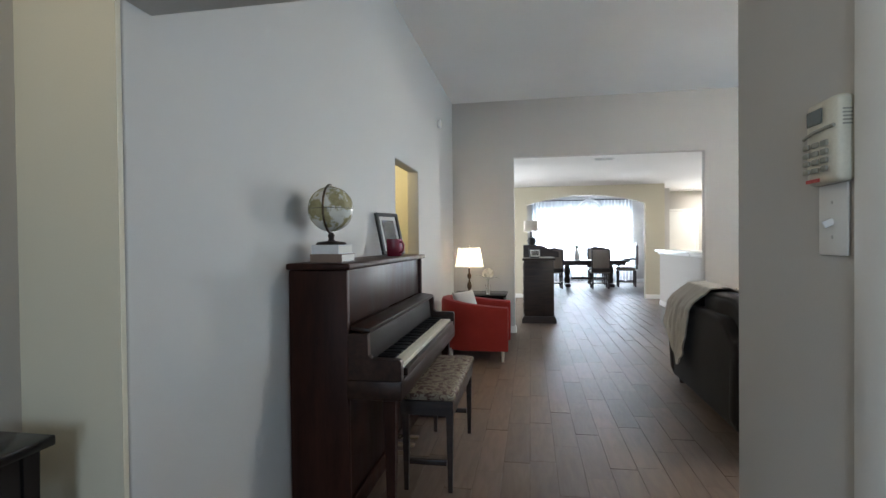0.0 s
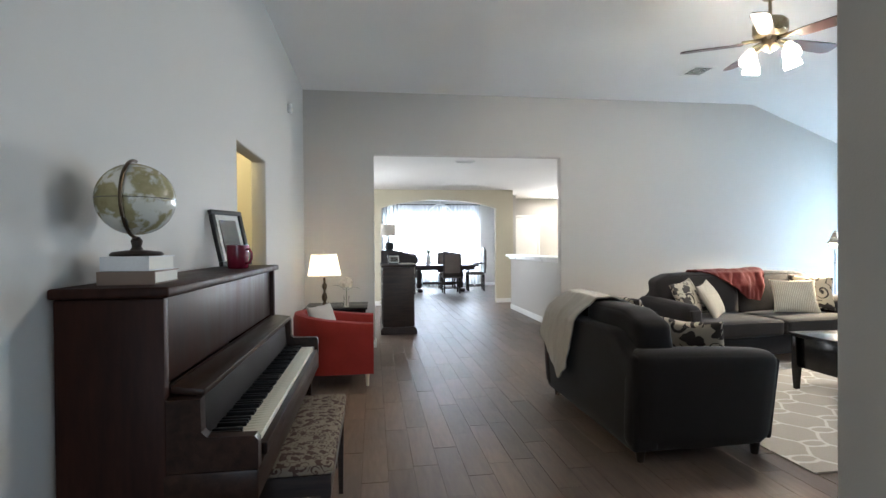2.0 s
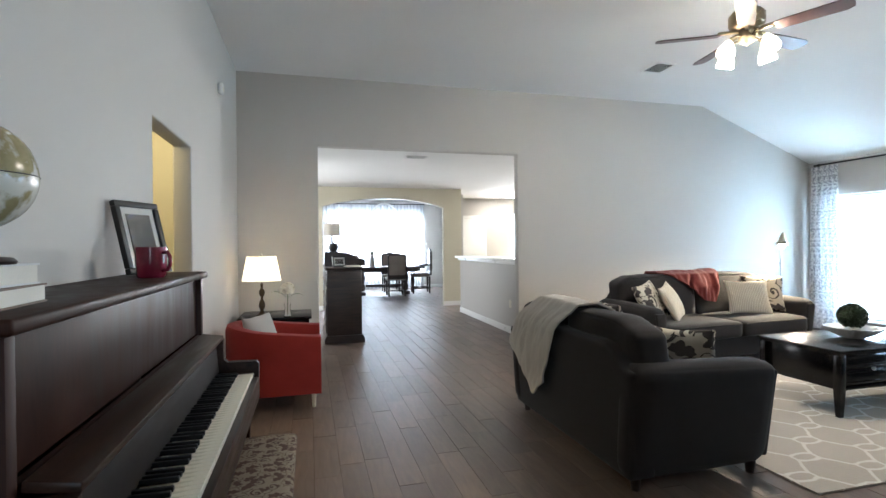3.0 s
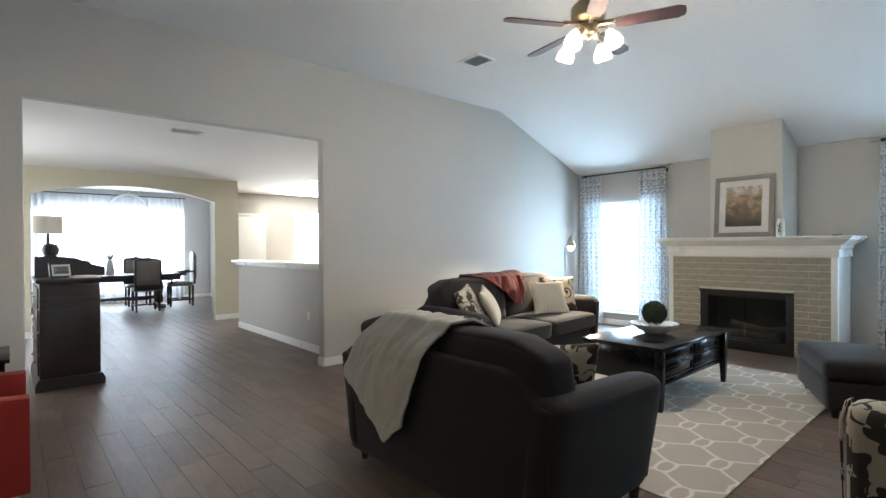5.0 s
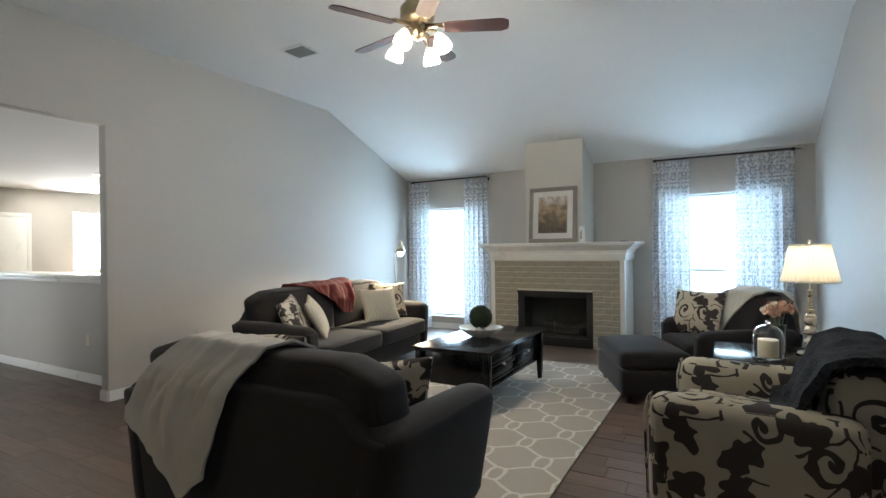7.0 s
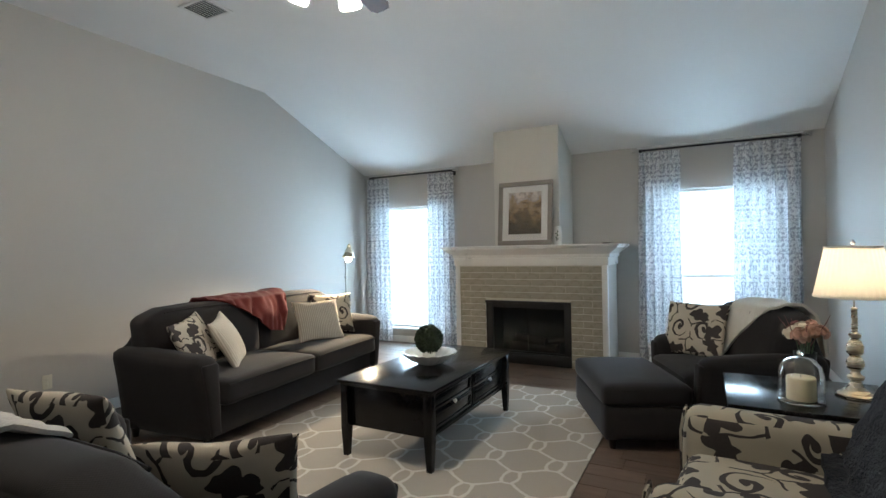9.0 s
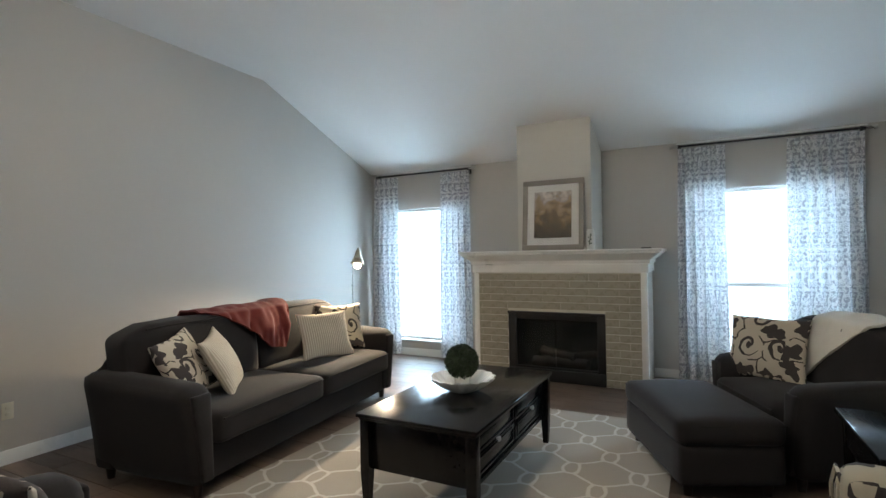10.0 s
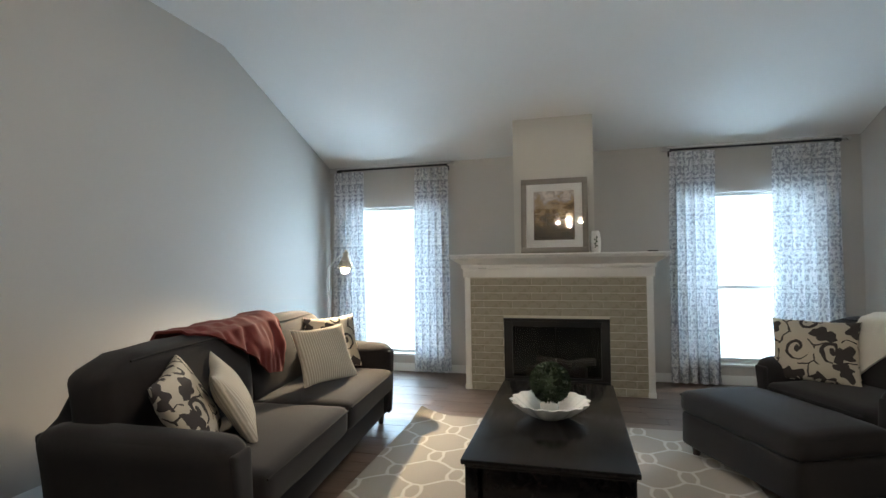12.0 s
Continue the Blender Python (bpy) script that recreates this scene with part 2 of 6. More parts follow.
def rug_material():
    n = Nodes("trellis_rug_pile")
    uv = n.add("ShaderNodeSeparateXYZ")
    n.link(n.coord("UV"), uv.inputs[0])
    # trellis: large rounded cells in offset rows, with small links between them
    wob = n.vec("SUBTRACT", n.vec("MULTIPLY", n.add_noise(9.0), (0.03, 0.03, 0)), (0.015, 0.015, 0))
    px, py = 0.53, 0.40
    wx = n.add("ShaderNodeSeparateXYZ")
    n.link(wob, wx.inputs[0])
    u = n.math("DIVIDE", n.math("SUBTRACT", n.math("ADD", uv.outputs[0], wx.outputs[0]), 4.19), px)
    v = n.math("DIVIDE", n.math("SUBTRACT", n.math("ADD", uv.outputs[1], wx.outputs[1]), 3.79), py)

    def nearest(ou, ov, weight):
        du = n.math("MULTIPLY", n.math("SUBTRACT", n.math("FRACT", n.math("ADD", u, 0.5 - ou + 20)), 0.5), px)
        dv = n.math("MULTIPLY", n.math("SUBTRACT", n.math("FRACT", n.math("ADD", v, 0.5 - ov + 20)), 0.5), py)
        d = n.math("SQRT", n.math("ADD", n.math("MULTIPLY", du, du), n.math("MULTIPLY", dv, dv)))
        return n.math("SUBTRACT", d, weight)

    a, b, c, d = nearest(0, 0, 0.10), nearest(0.5, 0.5, 0.10), nearest(0, 0.5, 0.0), nearest(0.5, 0, 0.0)
    lo1, hi1 = n.math("MINIMUM", a, b), n.math("MAXIMUM", a, b)
    lo2, hi2 = n.math("MINIMUM", c, d), n.math("MAXIMUM", c, d)
    first = n.math("MINIMUM", lo1, lo2)
    second = n.math("MINIMUM", n.math("MAXIMUM", lo1, lo2), n.math("MINIMUM", hi1, hi2))
    line = n.remap(n.math("SUBTRACT", second, first), 0.012, 0.026, 1.0, 0.0)
    fine, big = n.noise(n.coord(), 220.0, 2), n.noise(n.coord(), 3.0, 3)
    field = n.mix(n.math("ADD", n.math("MULTIPLY", fine, 0.6), n.math("MULTIPLY", big, 0.4)), rgb(0.30, 0.272, 0.235), rgb(0.40, 0.365, 0.32))
    n.set(Base_Color=n.mix(line, field, rgb(0.53, 0.505, 0.47)), Roughness=0.95)
    n.bsdf.inputs["Specular IOR Level"].default_value = 0.15
    n.bump(n.math("ADD", fine, n.math("MULTIPLY", line, -0.5)), 0.5, 0.004)
    return n.mat


def landscape(name, seed, tint):
    """A painted landscape in browns: soft shapes, dark below and pale above."""
    n = Nodes(name)
    uv = n.coord("UV")
    sp = n.add("ShaderNodeSeparateXYZ")
    n.link(uv, sp.inputs[0])
    q = n.vec("ADD", uv, (seed, seed, 0))
    a, b = n.noise(q, 11.0, 8, None, 0.3), n.noise(q, 26.0, 6, (1, 2.2, 1))
    up = n.remap(sp.outputs[1], -0.22, 0.25)
    t = n.math("ADD", n.math("MULTIPLY", up, 0.62), n.math("ADD", n.math("MULTIPLY", n.remap(a, 0.3, 0.7), 0.46), n.math("MULTIPLY", n.remap(b, 0.3, 0.7), -0.20)))
    ramp = n.add("ShaderNodeValToRGB")
    stops = ((0.2, (0.03, 0.025, 0.015)), (0.42, (0.10, 0.075, 0.04)), (0.55, (0.22, 0.17, 0.10)), (0.66, (0.19, 0.18, 0.18)), (0.85, (0.36, 0.36, 0.37)))
    while len(ramp.color_ramp.elements) < len(stops):
        ramp.color_ramp.elements.new(0.5)
    for e, (x, c) in zip(ramp.color_ramp.elements, stops):
        e.position, e.color = x, tuple(k * s for k, s in zip(c, tint)) + (1,)
    n.link(t, ramp.inputs[0])
    n.set(Base_Color=ramp.outputs[0], Roughness=0.6)
    return n.mat


def globe_material():
    n = Nodes("globe_map")
    a = n.noise(n.coord(), 11.0, 5, None, 0.5)
    b = n.noise(n.coord(), 40.0, 3)
    land = n.remap(n.math("ADD", a, n.math("MULTIPLY", b, 0.3)), 0.60, 0.68)
    soil = n.mix(b, rgb(0.20, 0.17, 0.075), rgb(0.40, 0.35, 0.20))
    n.set(Base_Color=n.mix(land, rgb(0.62, 0.60, 0.53), soil), Roughness=0.22)
    n.bump(land, 0.08, 0.002)
    return n.mat


WALL = surface("greige_wall_paint", (0.50, 0.478, 0.445), 0.62, vary=0.03, scale=1.2, grain=260, bump=0.25, depth=0.0012, spec=0.35)
CREAM = surface("cream_wall_paint", (0.56, 0.52, 0.40), 0.6, vary=0.03, scale=1.2, grain=260, bump=0.25, depth=0.0012, spec=0.35)
CEIL = surface("ceiling_paint", (0.80, 0.79, 0.77), 0.9, vary=0.03, scale=1.0, grain=150, bump=0.5, depth=0.003, spec=0.2)
TRIM = surface("white_trim_paint", (0.74, 0.73, 0.70), 0.32, vary=0.03, grain=120, bump=0.05, depth=0.001)
GROUT = surface("tile_grout", (0.070, 0.049, 0.038), 0.9, vary=0.2, grain=200, bump=0.3)
PLANK, BRICK, RUGM = plank_material(), brick_material(), rug_material()
BREAST = surface("off_white_plaster", (0.60, 0.575, 0.52), 0.6, vary=0.03, scale=1.2, grain=260, bump=0.25, depth=0.0012)
MORTAR = surface("pale_mortar", (0.56, 0.53, 0.45), 0.9, vary=0.08, grain=300, bump=0.3)
CHAR = weave("charcoal_upholstery", (0.0198, 0.0172, 0.0175))
PIPE = weave("charcoal_piping", (0.014, 0.0125, 0.012))
REDF = weave("red_upholstery", (0.29, 0.030, 0.024))
LEAF = leaf_fabric("cream_fabric_with_brown_leaves", (0.39, 0.35, 0.275), (0.036, 0.031, 0.03), 4.9, 3.1)
LEAF2 = leaf_fabric("cream_pillow_with_brown_leaves", (0.52, 0.465, 0.375), (0.045, 0.038, 0.036), 6.2, 7.7)
RIBBED = ribbed("ribbed_cream_fabric", (0.48, 0.43, 0.35))
GREYTHROW = weave("grey_beige_knit", (0.42, 0.40, 0.375), 260.0, 0.12)
REDTHROW = weave("brick_red_wool", (0.125, 0.021, 0.018), 260.0, 0.2)
WHITETHROW = weave("cream_wool", (0.62, 0.58, 0.51), 200.0, 0.1)
FUR = surface("charcoal_fur", (0.028, 0.029, 0.033), 0.95, vary=0.5, scale=14, grain=90, bump=1.0, depth=0.02, spec=0.2)
PIANO = wood("mahogany_lacquer", (0.017, 0.0068, 0.0046), (0.040, 0.0150, 0.0095), 0.42, (4, 4, 0.6), 0.0, 0.12)
PIANO2 = wood("worn_mahogany", (0.014, 0.007, 0.005), (0.042, 0.020, 0.012), 0.36, (9, 0.8, 9), 0.0, 0.22)
BLACKWOOD = wood("espresso_wood", (0.006, 0.0055, 0.0055), (0.010, 0.0085, 0.008), 0.16, (1.2, 14, 14), 0.0, 0.28)
DARKWOOD = wood("dark_walnut", (0.012, 0.008, 0.007), (0.04, 0.024, 0.018), 0.35, (1.2, 14, 14))
BLADE = wood("cherry_blade", (0.03, 0.013, 0.011), (0.065, 0.028, 0.021), 0.35, (2, 10, 10))
BRONZE = surface("dark_bronze", (0.085, 0.058, 0.034), 0.36, 0.9, grain=80)
BRASS = surface("antique_brass", (0.32, 0.26, 0.17), 0.3, 1.0, grain=80)
SILVER = surface("brushed_champagne_metal", (0.72, 0.62, 0.46), 0.28, 1.0, grain=120, stretch=(1, 1, 12))
STEEL = surface("nickel", (0.55, 0.54, 0.52), 0.3, 1.0, grain=90)
BLACKMETAL = surface("black_metal", (0.008, 0.008, 0.0085), 0.45, 0.0, grain=90)
IVORY = surface("ivory_keys", (0.72, 0.68, 0.56), 0.3, grain=90, bump=0.02)
EBONY = surface("ebony_keys", (0.008, 0.008, 0.009), 0.4, grain=90, bump=0.02, spec=0.25)
FALL = surface("dark_fallboard_veneer", (0.012, 0.0085, 0.0075), 0.62, vary=0.3, grain=60, bump=0.05, spec=0.12)
SOOT = surface("sooty_firebrick", (0.022, 0.02, 0.019), 0.95, vary=0.4, grain=40, bump=0.5, depth=0.006)
LOGM = surface("ceramic_log", (0.10, 0.085, 0.07), 0.9, vary=0.5, scale=9, grain=40, bump=0.8, depth=0.008)
SMOKED = Nodes("smoked_glass").set(Base_Color=rgb(0.02, 0.02, 0.02), Roughness=0.06, Alpha=0.35).mat
CLEAR = glass("clear_glass")
PANE = thin_glass("thin_glass_pane", 0.06)
CURTAIN = cloth_through("white_curtain_with_grey_scrolls", (0.86, 0.86, 0.86), (0.43, 0.44, 0.47), 23.0, 0.03, 0.39)
SHEER = cloth_through("sheer_white_curtain", (0.85, 0.86, 0.88), None, 10, 0.35, 0.6)
SHADE = cloth_through("cream_lamp_shade", (0.90, 0.87, 0.81), None, 10, 0.0, 0.62)
FROST = cloth_through("frosted_glass_shade", (0.97, 0.94, 0.88), None, 10, 0.4, 0.8)
BULB = glow("lit_bulb", (1.0, 0.82, 0.58), 60.0)
DOWN = glow("lit_downlight", (1.0, 0.95, 0.86), 14.0)
PORCELAIN = surface("white_glazed_ceramic", (0.78, 0.77, 0.73), 0.12, grain=60, bump=0.03)
WAX = Nodes("ivory_wax").set(Base_Color=rgb(0.80, 0.70, 0.48), Roughness=0.5, Subsurface_Weight=0.03).mat
MOSS = surface("boxwood_green", (0.035, 0.05, 0.026), 0.9, vary=0.5, scale=30, grain=90, bump=0.6, depth=0.006)
LEAFG = surface("dull_green_leaf", (0.07, 0.10, 0.05), 0.5, vary=0.3, grain=40)
PETAL = surface("cream_petal", (0.75, 0.70, 0.58), 0.7, vary=0.12, grain=40)
PINK = surface("dusty_rose_petal", (0.52, 0.30, 0.24), 0.75, vary=0.35, scale=20, grain=40)
PLUM = surface("plum_petal", (0.16, 0.06, 0.06), 0.75, vary=0.35, scale=20, grain=40)
PAPER = surface("book_pages", (0.70, 0.67, 0.60), 0.8, grain=300, bump=0.3, depth=0.001)
BOOKW = surface("white_book_cloth", (0.66, 0.66, 0.66), 0.6, grain=200)
BOOKT = surface("tan_book_cloth", (0.19, 0.135, 0.10), 0.65, grain=200)
BURG = surface("burgundy_glaze", (0.17, 0.012, 0.03), 0.16, vary=0.3, scale=12, grain=60)
TAUPE = surface("taupe_picture_frame", (0.24, 0.215, 0.185), 0.45, grain=120, stretch=(1, 12, 1))
MATB = surface("white_mat_board", (0.74, 0.73, 0.70), 0.85, grain=200)
PRINT, PRINT2 = landscape("painted_landscape", 2.4, (2.0, 1.8, 1.6)), landscape("grey_photo_print", 5.1, (0.8, 0.9, 1.3))
GLOBE = globe_material()
NEEDLE = leaf_fabric("needlepoint_flowers", (0.27, 0.225, 0.165), (0.075, 0.045, 0.036), 22.0, 1.3)
PLASTIC = surface("ivory_plastic", (0.66, 0.62, 0.50), 0.4, grain=200, bump=0.05)
SCREENM = surface("grey_display", (0.12, 0.13, 0.12), 0.2, grain=200, bump=0.02)
KEYM = surface("grey_rubber_keys", (0.30, 0.29, 0.24), 0.6, grain=200, bump=0.05)
REDBAR = surface("red_print", (0.45, 0.06, 0.05), 0.5)
CHAIRF = surface("taupe_leather", (0.16, 0.13, 0.11), 0.5, vary=0.2, grain=90)
COUNTER = surface("beige_countertop", (0.55, 0.48, 0.36), 0.25, vary=0.2, scale=14, grain=90)
GRASS = surface("lawn", (0.05, 0.08, 0.03), 0.95, vary=0.4, scale=4, grain=60, bump=0.8, depth=0.02)
SKYGLOW = glow("bright_hazy_daylight", (0.86, 0.94, 1.0), 1.35)
BLINDM = surface("white_blind_slat", (0.74, 0.75, 0.76), 0.5, grain=90)


# ---- geometry helpers ----
def mesh_of(name, bm, material, smooth=40):
    bmesh.ops.recalc_face_normals(bm, faces=bm.faces)
    uv = bm.loops.layers.uv.verify()
    for f in bm.faces:
        f.smooth = True
        n = f.normal
        a = max(range(3), key=lambda i: abs(n[i]))
        i, j = ((1, 2), (0, 2), (0, 1))[a]
        for l in f.loops:
            l[uv].uv = (l.vert.co[i], l.vert.co[j])
    me = bpy.data.meshes.new(name)
    bm.to_mesh(me)
    bm.free()
    me.materials.append(material)
    me.set_sharp_from_angle(angle=radians(smooth))
    return me


def part(name, bm, material, parent, label="", smooth=40):
    """One mesh object under a thing or a part, in the thing's own coordinates."""
    ob = new(name, mesh_of(name, bm, material, smooth))
    ob.parent = parent
    if label:
        ob["label"] = label
    return ob


def thing(name, m, label, category, group=""):
    ob = new(name)
    ob.empty_display_size = 0.1
    ob.matrix_world = m
    return tagged(ob, label, category, group)


def single(name, bm, material, label, category, m=None, group="", smooth=40):
    ob = new(name, mesh_of(name, bm, material, smooth))
    if m is not None:
        ob.matrix_world = m
    return tagged(ob, label, category, group)


def structure(name, bm, material, label=""):
    return tagged(new(name, mesh_of(name, bm, material)), label, "", "", "structure")


def join(*bms):
    out = bms[0]
    for b in bms[1:]:
        me = bpy.data.meshes.new("tmp")
        b.to_mesh(me)
        b.free()
        out.from_mesh(me)
        bpy.data.meshes.remove(me)
    return out


def box(x0, x1, y0, y1, z0, z1, bevel=0.0, seg=2):
    bm = bmesh.new()
    bmesh.ops.create_cube(bm, size=1, matrix=Matrix.LocRotScale(((x0 + x1) / 2, (y0 + y1) / 2, (z0 + z1) / 2), None, (x1 - x0, y1 - y0, z1 - z0)))
    if bevel:
        bmesh.ops.bevel(bm, geom=bm.edges[:], offset=bevel, segments=seg, affect="EDGES", profile=0.5)
    return bm


def boxes(rows, bevel=0.0):
    return join(*[box(*r, bevel) for r in rows])


def turned(bm, m):
    bmesh.ops.transform(bm, matrix=m, verts=bm.verts)
    return bm


def soft(x0, x1, y0, y1, z0, z1, r=0.05, n=9, puff=(0, 0, 0), rough=0.0, seed=0.0):
    """An upholstered block: rounded, bulging faces, slightly uneven."""
    bm = bmesh.new()
    bmesh.ops.create_cube(bm, size=2)
    bmesh.ops.subdivide_edges(bm, edges=bm.edges[:], cuts=n, use_grid_fill=True)
    h = ((x1 - x0) / 2, (y1 - y0) / 2, (z1 - z0) / 2)
    c = Vector(((x0 + x1) / 2, (y0 + y1) / 2, (z0 + z1) / 2))
    r = min(r, min(h) * 0.98)
    for v in bm.verts:
        t = [math.sin(a * math.pi / 2) for a in v.co]
        p = Vector([a * b for a, b in zip(t, h)])
        q = Vector([max(-(b - r), min(b - r, a)) for a, b in zip(p, h)])
        d = p - q
        if d.length > 1e-9:
            p = q + d.normalized() * r
        for a in range(3):
            if puff[a]:
                o = [t[b] for b in range(3) if b != a]
                p[a] += t[a] * puff[a] * (1 - o[0] ** 2) * (1 - o[1] ** 2)
        p += c
        if rough:
            w = noise.noise_vector(p * 4.5 + Vector((seed, seed, seed)))
            p += w * rough
        v.co = p
    return bm


def lathe(profile, n=28, m=None, flute=None):
    """Turned about z from (radius, height) pairs."""
    bm = bmesh.new()
    rings = []
    for r, z in profile:
        ring = []
        for k in range(n):
            a = 2 * math.pi * k / n
            f = flute(a, r, z) if flute else 1.0
            ring.append(bm.verts.new((r * f * math.cos(a), r * f * math.sin(a), z)))
        rings.append(ring)
    for a, b in zip(rings, rings[1:]):
        for k in range(n):
            bm.faces.new((a[k], a[(k + 1) % n], b[(k + 1) % n], b[k]))
    for ring in (rings[0], rings[-1]):
        if (ring[0].co - ring[1].co).length > 1e-5:
            bm.faces.new(ring)
    bmesh.ops.remove_doubles(bm, verts=bm.verts, dist=1e-6)
    if m is not None:
        turned(bm, m)
    return bm


def tube(points, radius, n=10):
    """A round bar along points; radius is one number or one for each point."""
    bm = bmesh.new()
    pts = [Vector(p) for p in points]
    rad = radius if isinstance(radius, (list, tuple)) else [radius] * len(pts)
    rings, side = [], None
    for i, p in enumerate(pts):
        d = (pts[min(i + 1, len(pts) - 1)] - pts[max(i - 1, 0)]).normalized()
        if side is None:
            side = d.orthogonal().normalized()
        side = (side - d * side.dot(d)).normalized()
        up = d.cross(side)
        rings.append([bm.verts.new(p + (side * math.cos(2 * math.pi * k / n) + up * math.sin(2 * math.pi * k / n)) * rad[i]) for k in range(n)])
    for a, b in zip(rings, rings[1:]):
        for k in range(n):
            bm.faces.new((a[k], a[(k + 1) % n], b[(k + 1) % n], b[k]))
    bm.faces.new(rings[0]), bm.faces.new(rings[-1])
    return bm


def prism(outline, depth, axis="y"):
    """A flat outline of (a, b) pairs, made thick: in x-z along y, in y-z along x, or in x-y along z."""
    bm = bmesh.new()

    def at(a, b, c):
        return {"y": (a, c, b), "x": (c, a, b), "z": (a, b, c)}[axis]

    lo = [bm.verts.new(at(a, b, depth[0])) for a, b in outline]
    hi = [bm.verts.new(at(a, b, depth[1])) for a, b in outline]
    bm.faces.new(lo), bm.faces.new(hi)
    for k in range(len(outline)):
        j = (k + 1) % len(outline)
        bm.faces.new((lo[k], lo[j], hi[j], hi[k]))
    return bm


def sheet(nu, nv, place, thick=0.012):
    """Cloth: a closed thin slab whose middle surface is place(u, v), u and v from 0 to 1."""
    p = [[Vector(place(i / nu, j / nv)) for j in range(nv + 1)] for i in range(nu + 1)]
    bm = bmesh.new()
    faces = []
    for sign in (1, -1):
        g = []
        for i in range(nu + 1):
            row = []
            for j in range(nv + 1):
                a = p[min(i + 1, nu)][j] - p[max(i - 1, 0)][j]
                b = p[i][min(j + 1, nv)] - p[i][max(j - 1, 0)]
                n = a.cross(b)
                n = n.normalized() if n.length > 1e-9 else Vector((0, 0, 1))
                row.append(bm.verts.new(p[i][j] + n * thick * 0.5 * sign))
            g.append(row)
        faces.append(g)
    up, dn = faces
    for i in range(nu):
        for j in range(nv):
            bm.faces.new((up[i][j], up[i + 1][j], up[i + 1][j + 1], up[i][j + 1]))
            bm.faces.new((dn[i][j], dn[i][j + 1], dn[i + 1][j + 1], dn[i + 1][j]))
    rim = [(i, 0) for i in range(nu)] + [(nu, j) for j in range(nv)] + [(i, nv) for i in range(nu, 0, -1)] + [(0, j) for j in range(nv, 0, -1)]
    for (a, b), (c, d) in zip(rim, rim[1:] + rim[:1]):
        bm.faces.new((up[a][b], up[c][d], dn[c][d], dn[a][b]))
    return bm


def along(points, t):
    """The point at the share t of a polyline's length."""
    pts = [Vector(p) for p in points]
    ln = [(b - a).length for a, b in zip(pts, pts[1:])]
    s = t * sum(ln)
    for a, b, l in zip(pts, pts[1:], ln):
        if s <= l or b is pts[-1]:
            return a.lerp(b, min(1, s / l))
        s -= l


def pillow(w, h, t, n=16, seed=0.0):
    """A scatter cushion standing in x-z, its seam pinched between pointed corners."""
    bm = bmesh.new()
    grid = {}
    for side in (1, -1):
        for i in range(n + 1):
            for j in range(n + 1):
                u, v = math.sin((i / n - 0.5) * math.pi), math.sin((j / n - 0.5) * math.pi)
                if abs(u) > 0.999 or abs(v) > 0.999:
                    key = (0, i, j)
                else:
                    key = (side, i, j)
                if key in grid:
                    continue
                x = u * w / 2 * (1 - 0.09 * (1 - v * v))
                z = v * h / 2 * (1 - 0.09 * (1 - u * u))
                y = side * t / 2 * max(0, (1 - u * u) * (1 - v * v)) ** 0.42 if key[0] else 0
                p = Vector((x, y, z))
                p += noise.noise_vector(p * 6 + Vector((seed, 3 * seed, 0))) * 0.012
                grid[key] = bm.verts.new(p)
    def at(side, i, j):
        return grid.get((side, i, j)) or grid[(0, i, j)]
    for side in (1, -1):
        for i in range(n):
            for j in range(n):
                q = [at(side, i, j), at(side, i + 1, j), at(side, i + 1, j + 1), at(side, i, j + 1)]
                bm.faces.new(q if side == 1 else q[::-1])
    return bm


def wall(name, axis, at, thick, u0, u1, z0, z1, holes=(), material=None, label=""):
    """An upright wall along axis u (x or y), its face at `at`, going `thick` beyond; holes are (u0, u1, z0, z1)."""
    us = sorted({u0, u1, *[h[0] for h in holes], *[h[1] for h in holes]})
    zs = sorted({z0, z1, *[h[2] for h in holes], *[h[3] for h in holes]})
    bm = bmesh.new()
    lo, hi = at, at + thick

    def solid(i, j):
        if not (0 <= i < len(us) - 1 and 0 <= j < len(zs) - 1):
            return False
        u, z = (us[i] + us[i + 1]) / 2, (zs[j] + zs[j + 1]) / 2
        return not any(h[0] < u < h[1] and h[2] < z < h[3] for h in holes)

    def v(u, c, z):
        return bm.verts.new((u, c, z) if axis == "x" else (c, u, z))

    def quad(a, b, c, d):
        bm.faces.new([v(*p) for p in (a, b, c, d)])

    for i in range(len(us) - 1):
        for j in range(len(zs) - 1):
            if not solid(i, j):
                continue
            a, b, c, d = us[i], us[i + 1], zs[j], zs[j + 1]
            for w in (lo, hi):
                quad((a, w, c), (b, w, c), (b, w, d), (a, w, d))
            if not solid(i - 1, j):
                quad((a, lo, c), (a, hi, c), (a, hi, d), (a, lo, d))
            if not solid(i + 1, j):
                quad((b, lo, c), (b, hi, c), (b, hi, d), (b, lo, d))
            if not solid(i, j - 1):
                quad((a, lo, c), (b, lo, c), (b, hi, c), (a, hi, c))
            if not solid(i, j + 1):
                quad((a, lo, d), (b, lo, d), (b, hi, d), (a, hi, d))
    bmesh.ops.remove_doubles(bm, verts=bm.verts, dist=1e-5)
    if holes:
        bmesh.ops.recalc_face_normals(bm, faces=bm.faces)
        keep = []
        for e in bm.edges:
            if len(e.link_faces) == 2 and abs(e.link_faces[0].normal.dot(e.link_faces[1].normal)) < 0.1:
                keep.append(e)
        bmesh.ops.bevel(bm, geom=keep, offset=0.012, segments=3, affect="EDGES", profile=0.5)
    return structure(name, bm, material or WALL, label)


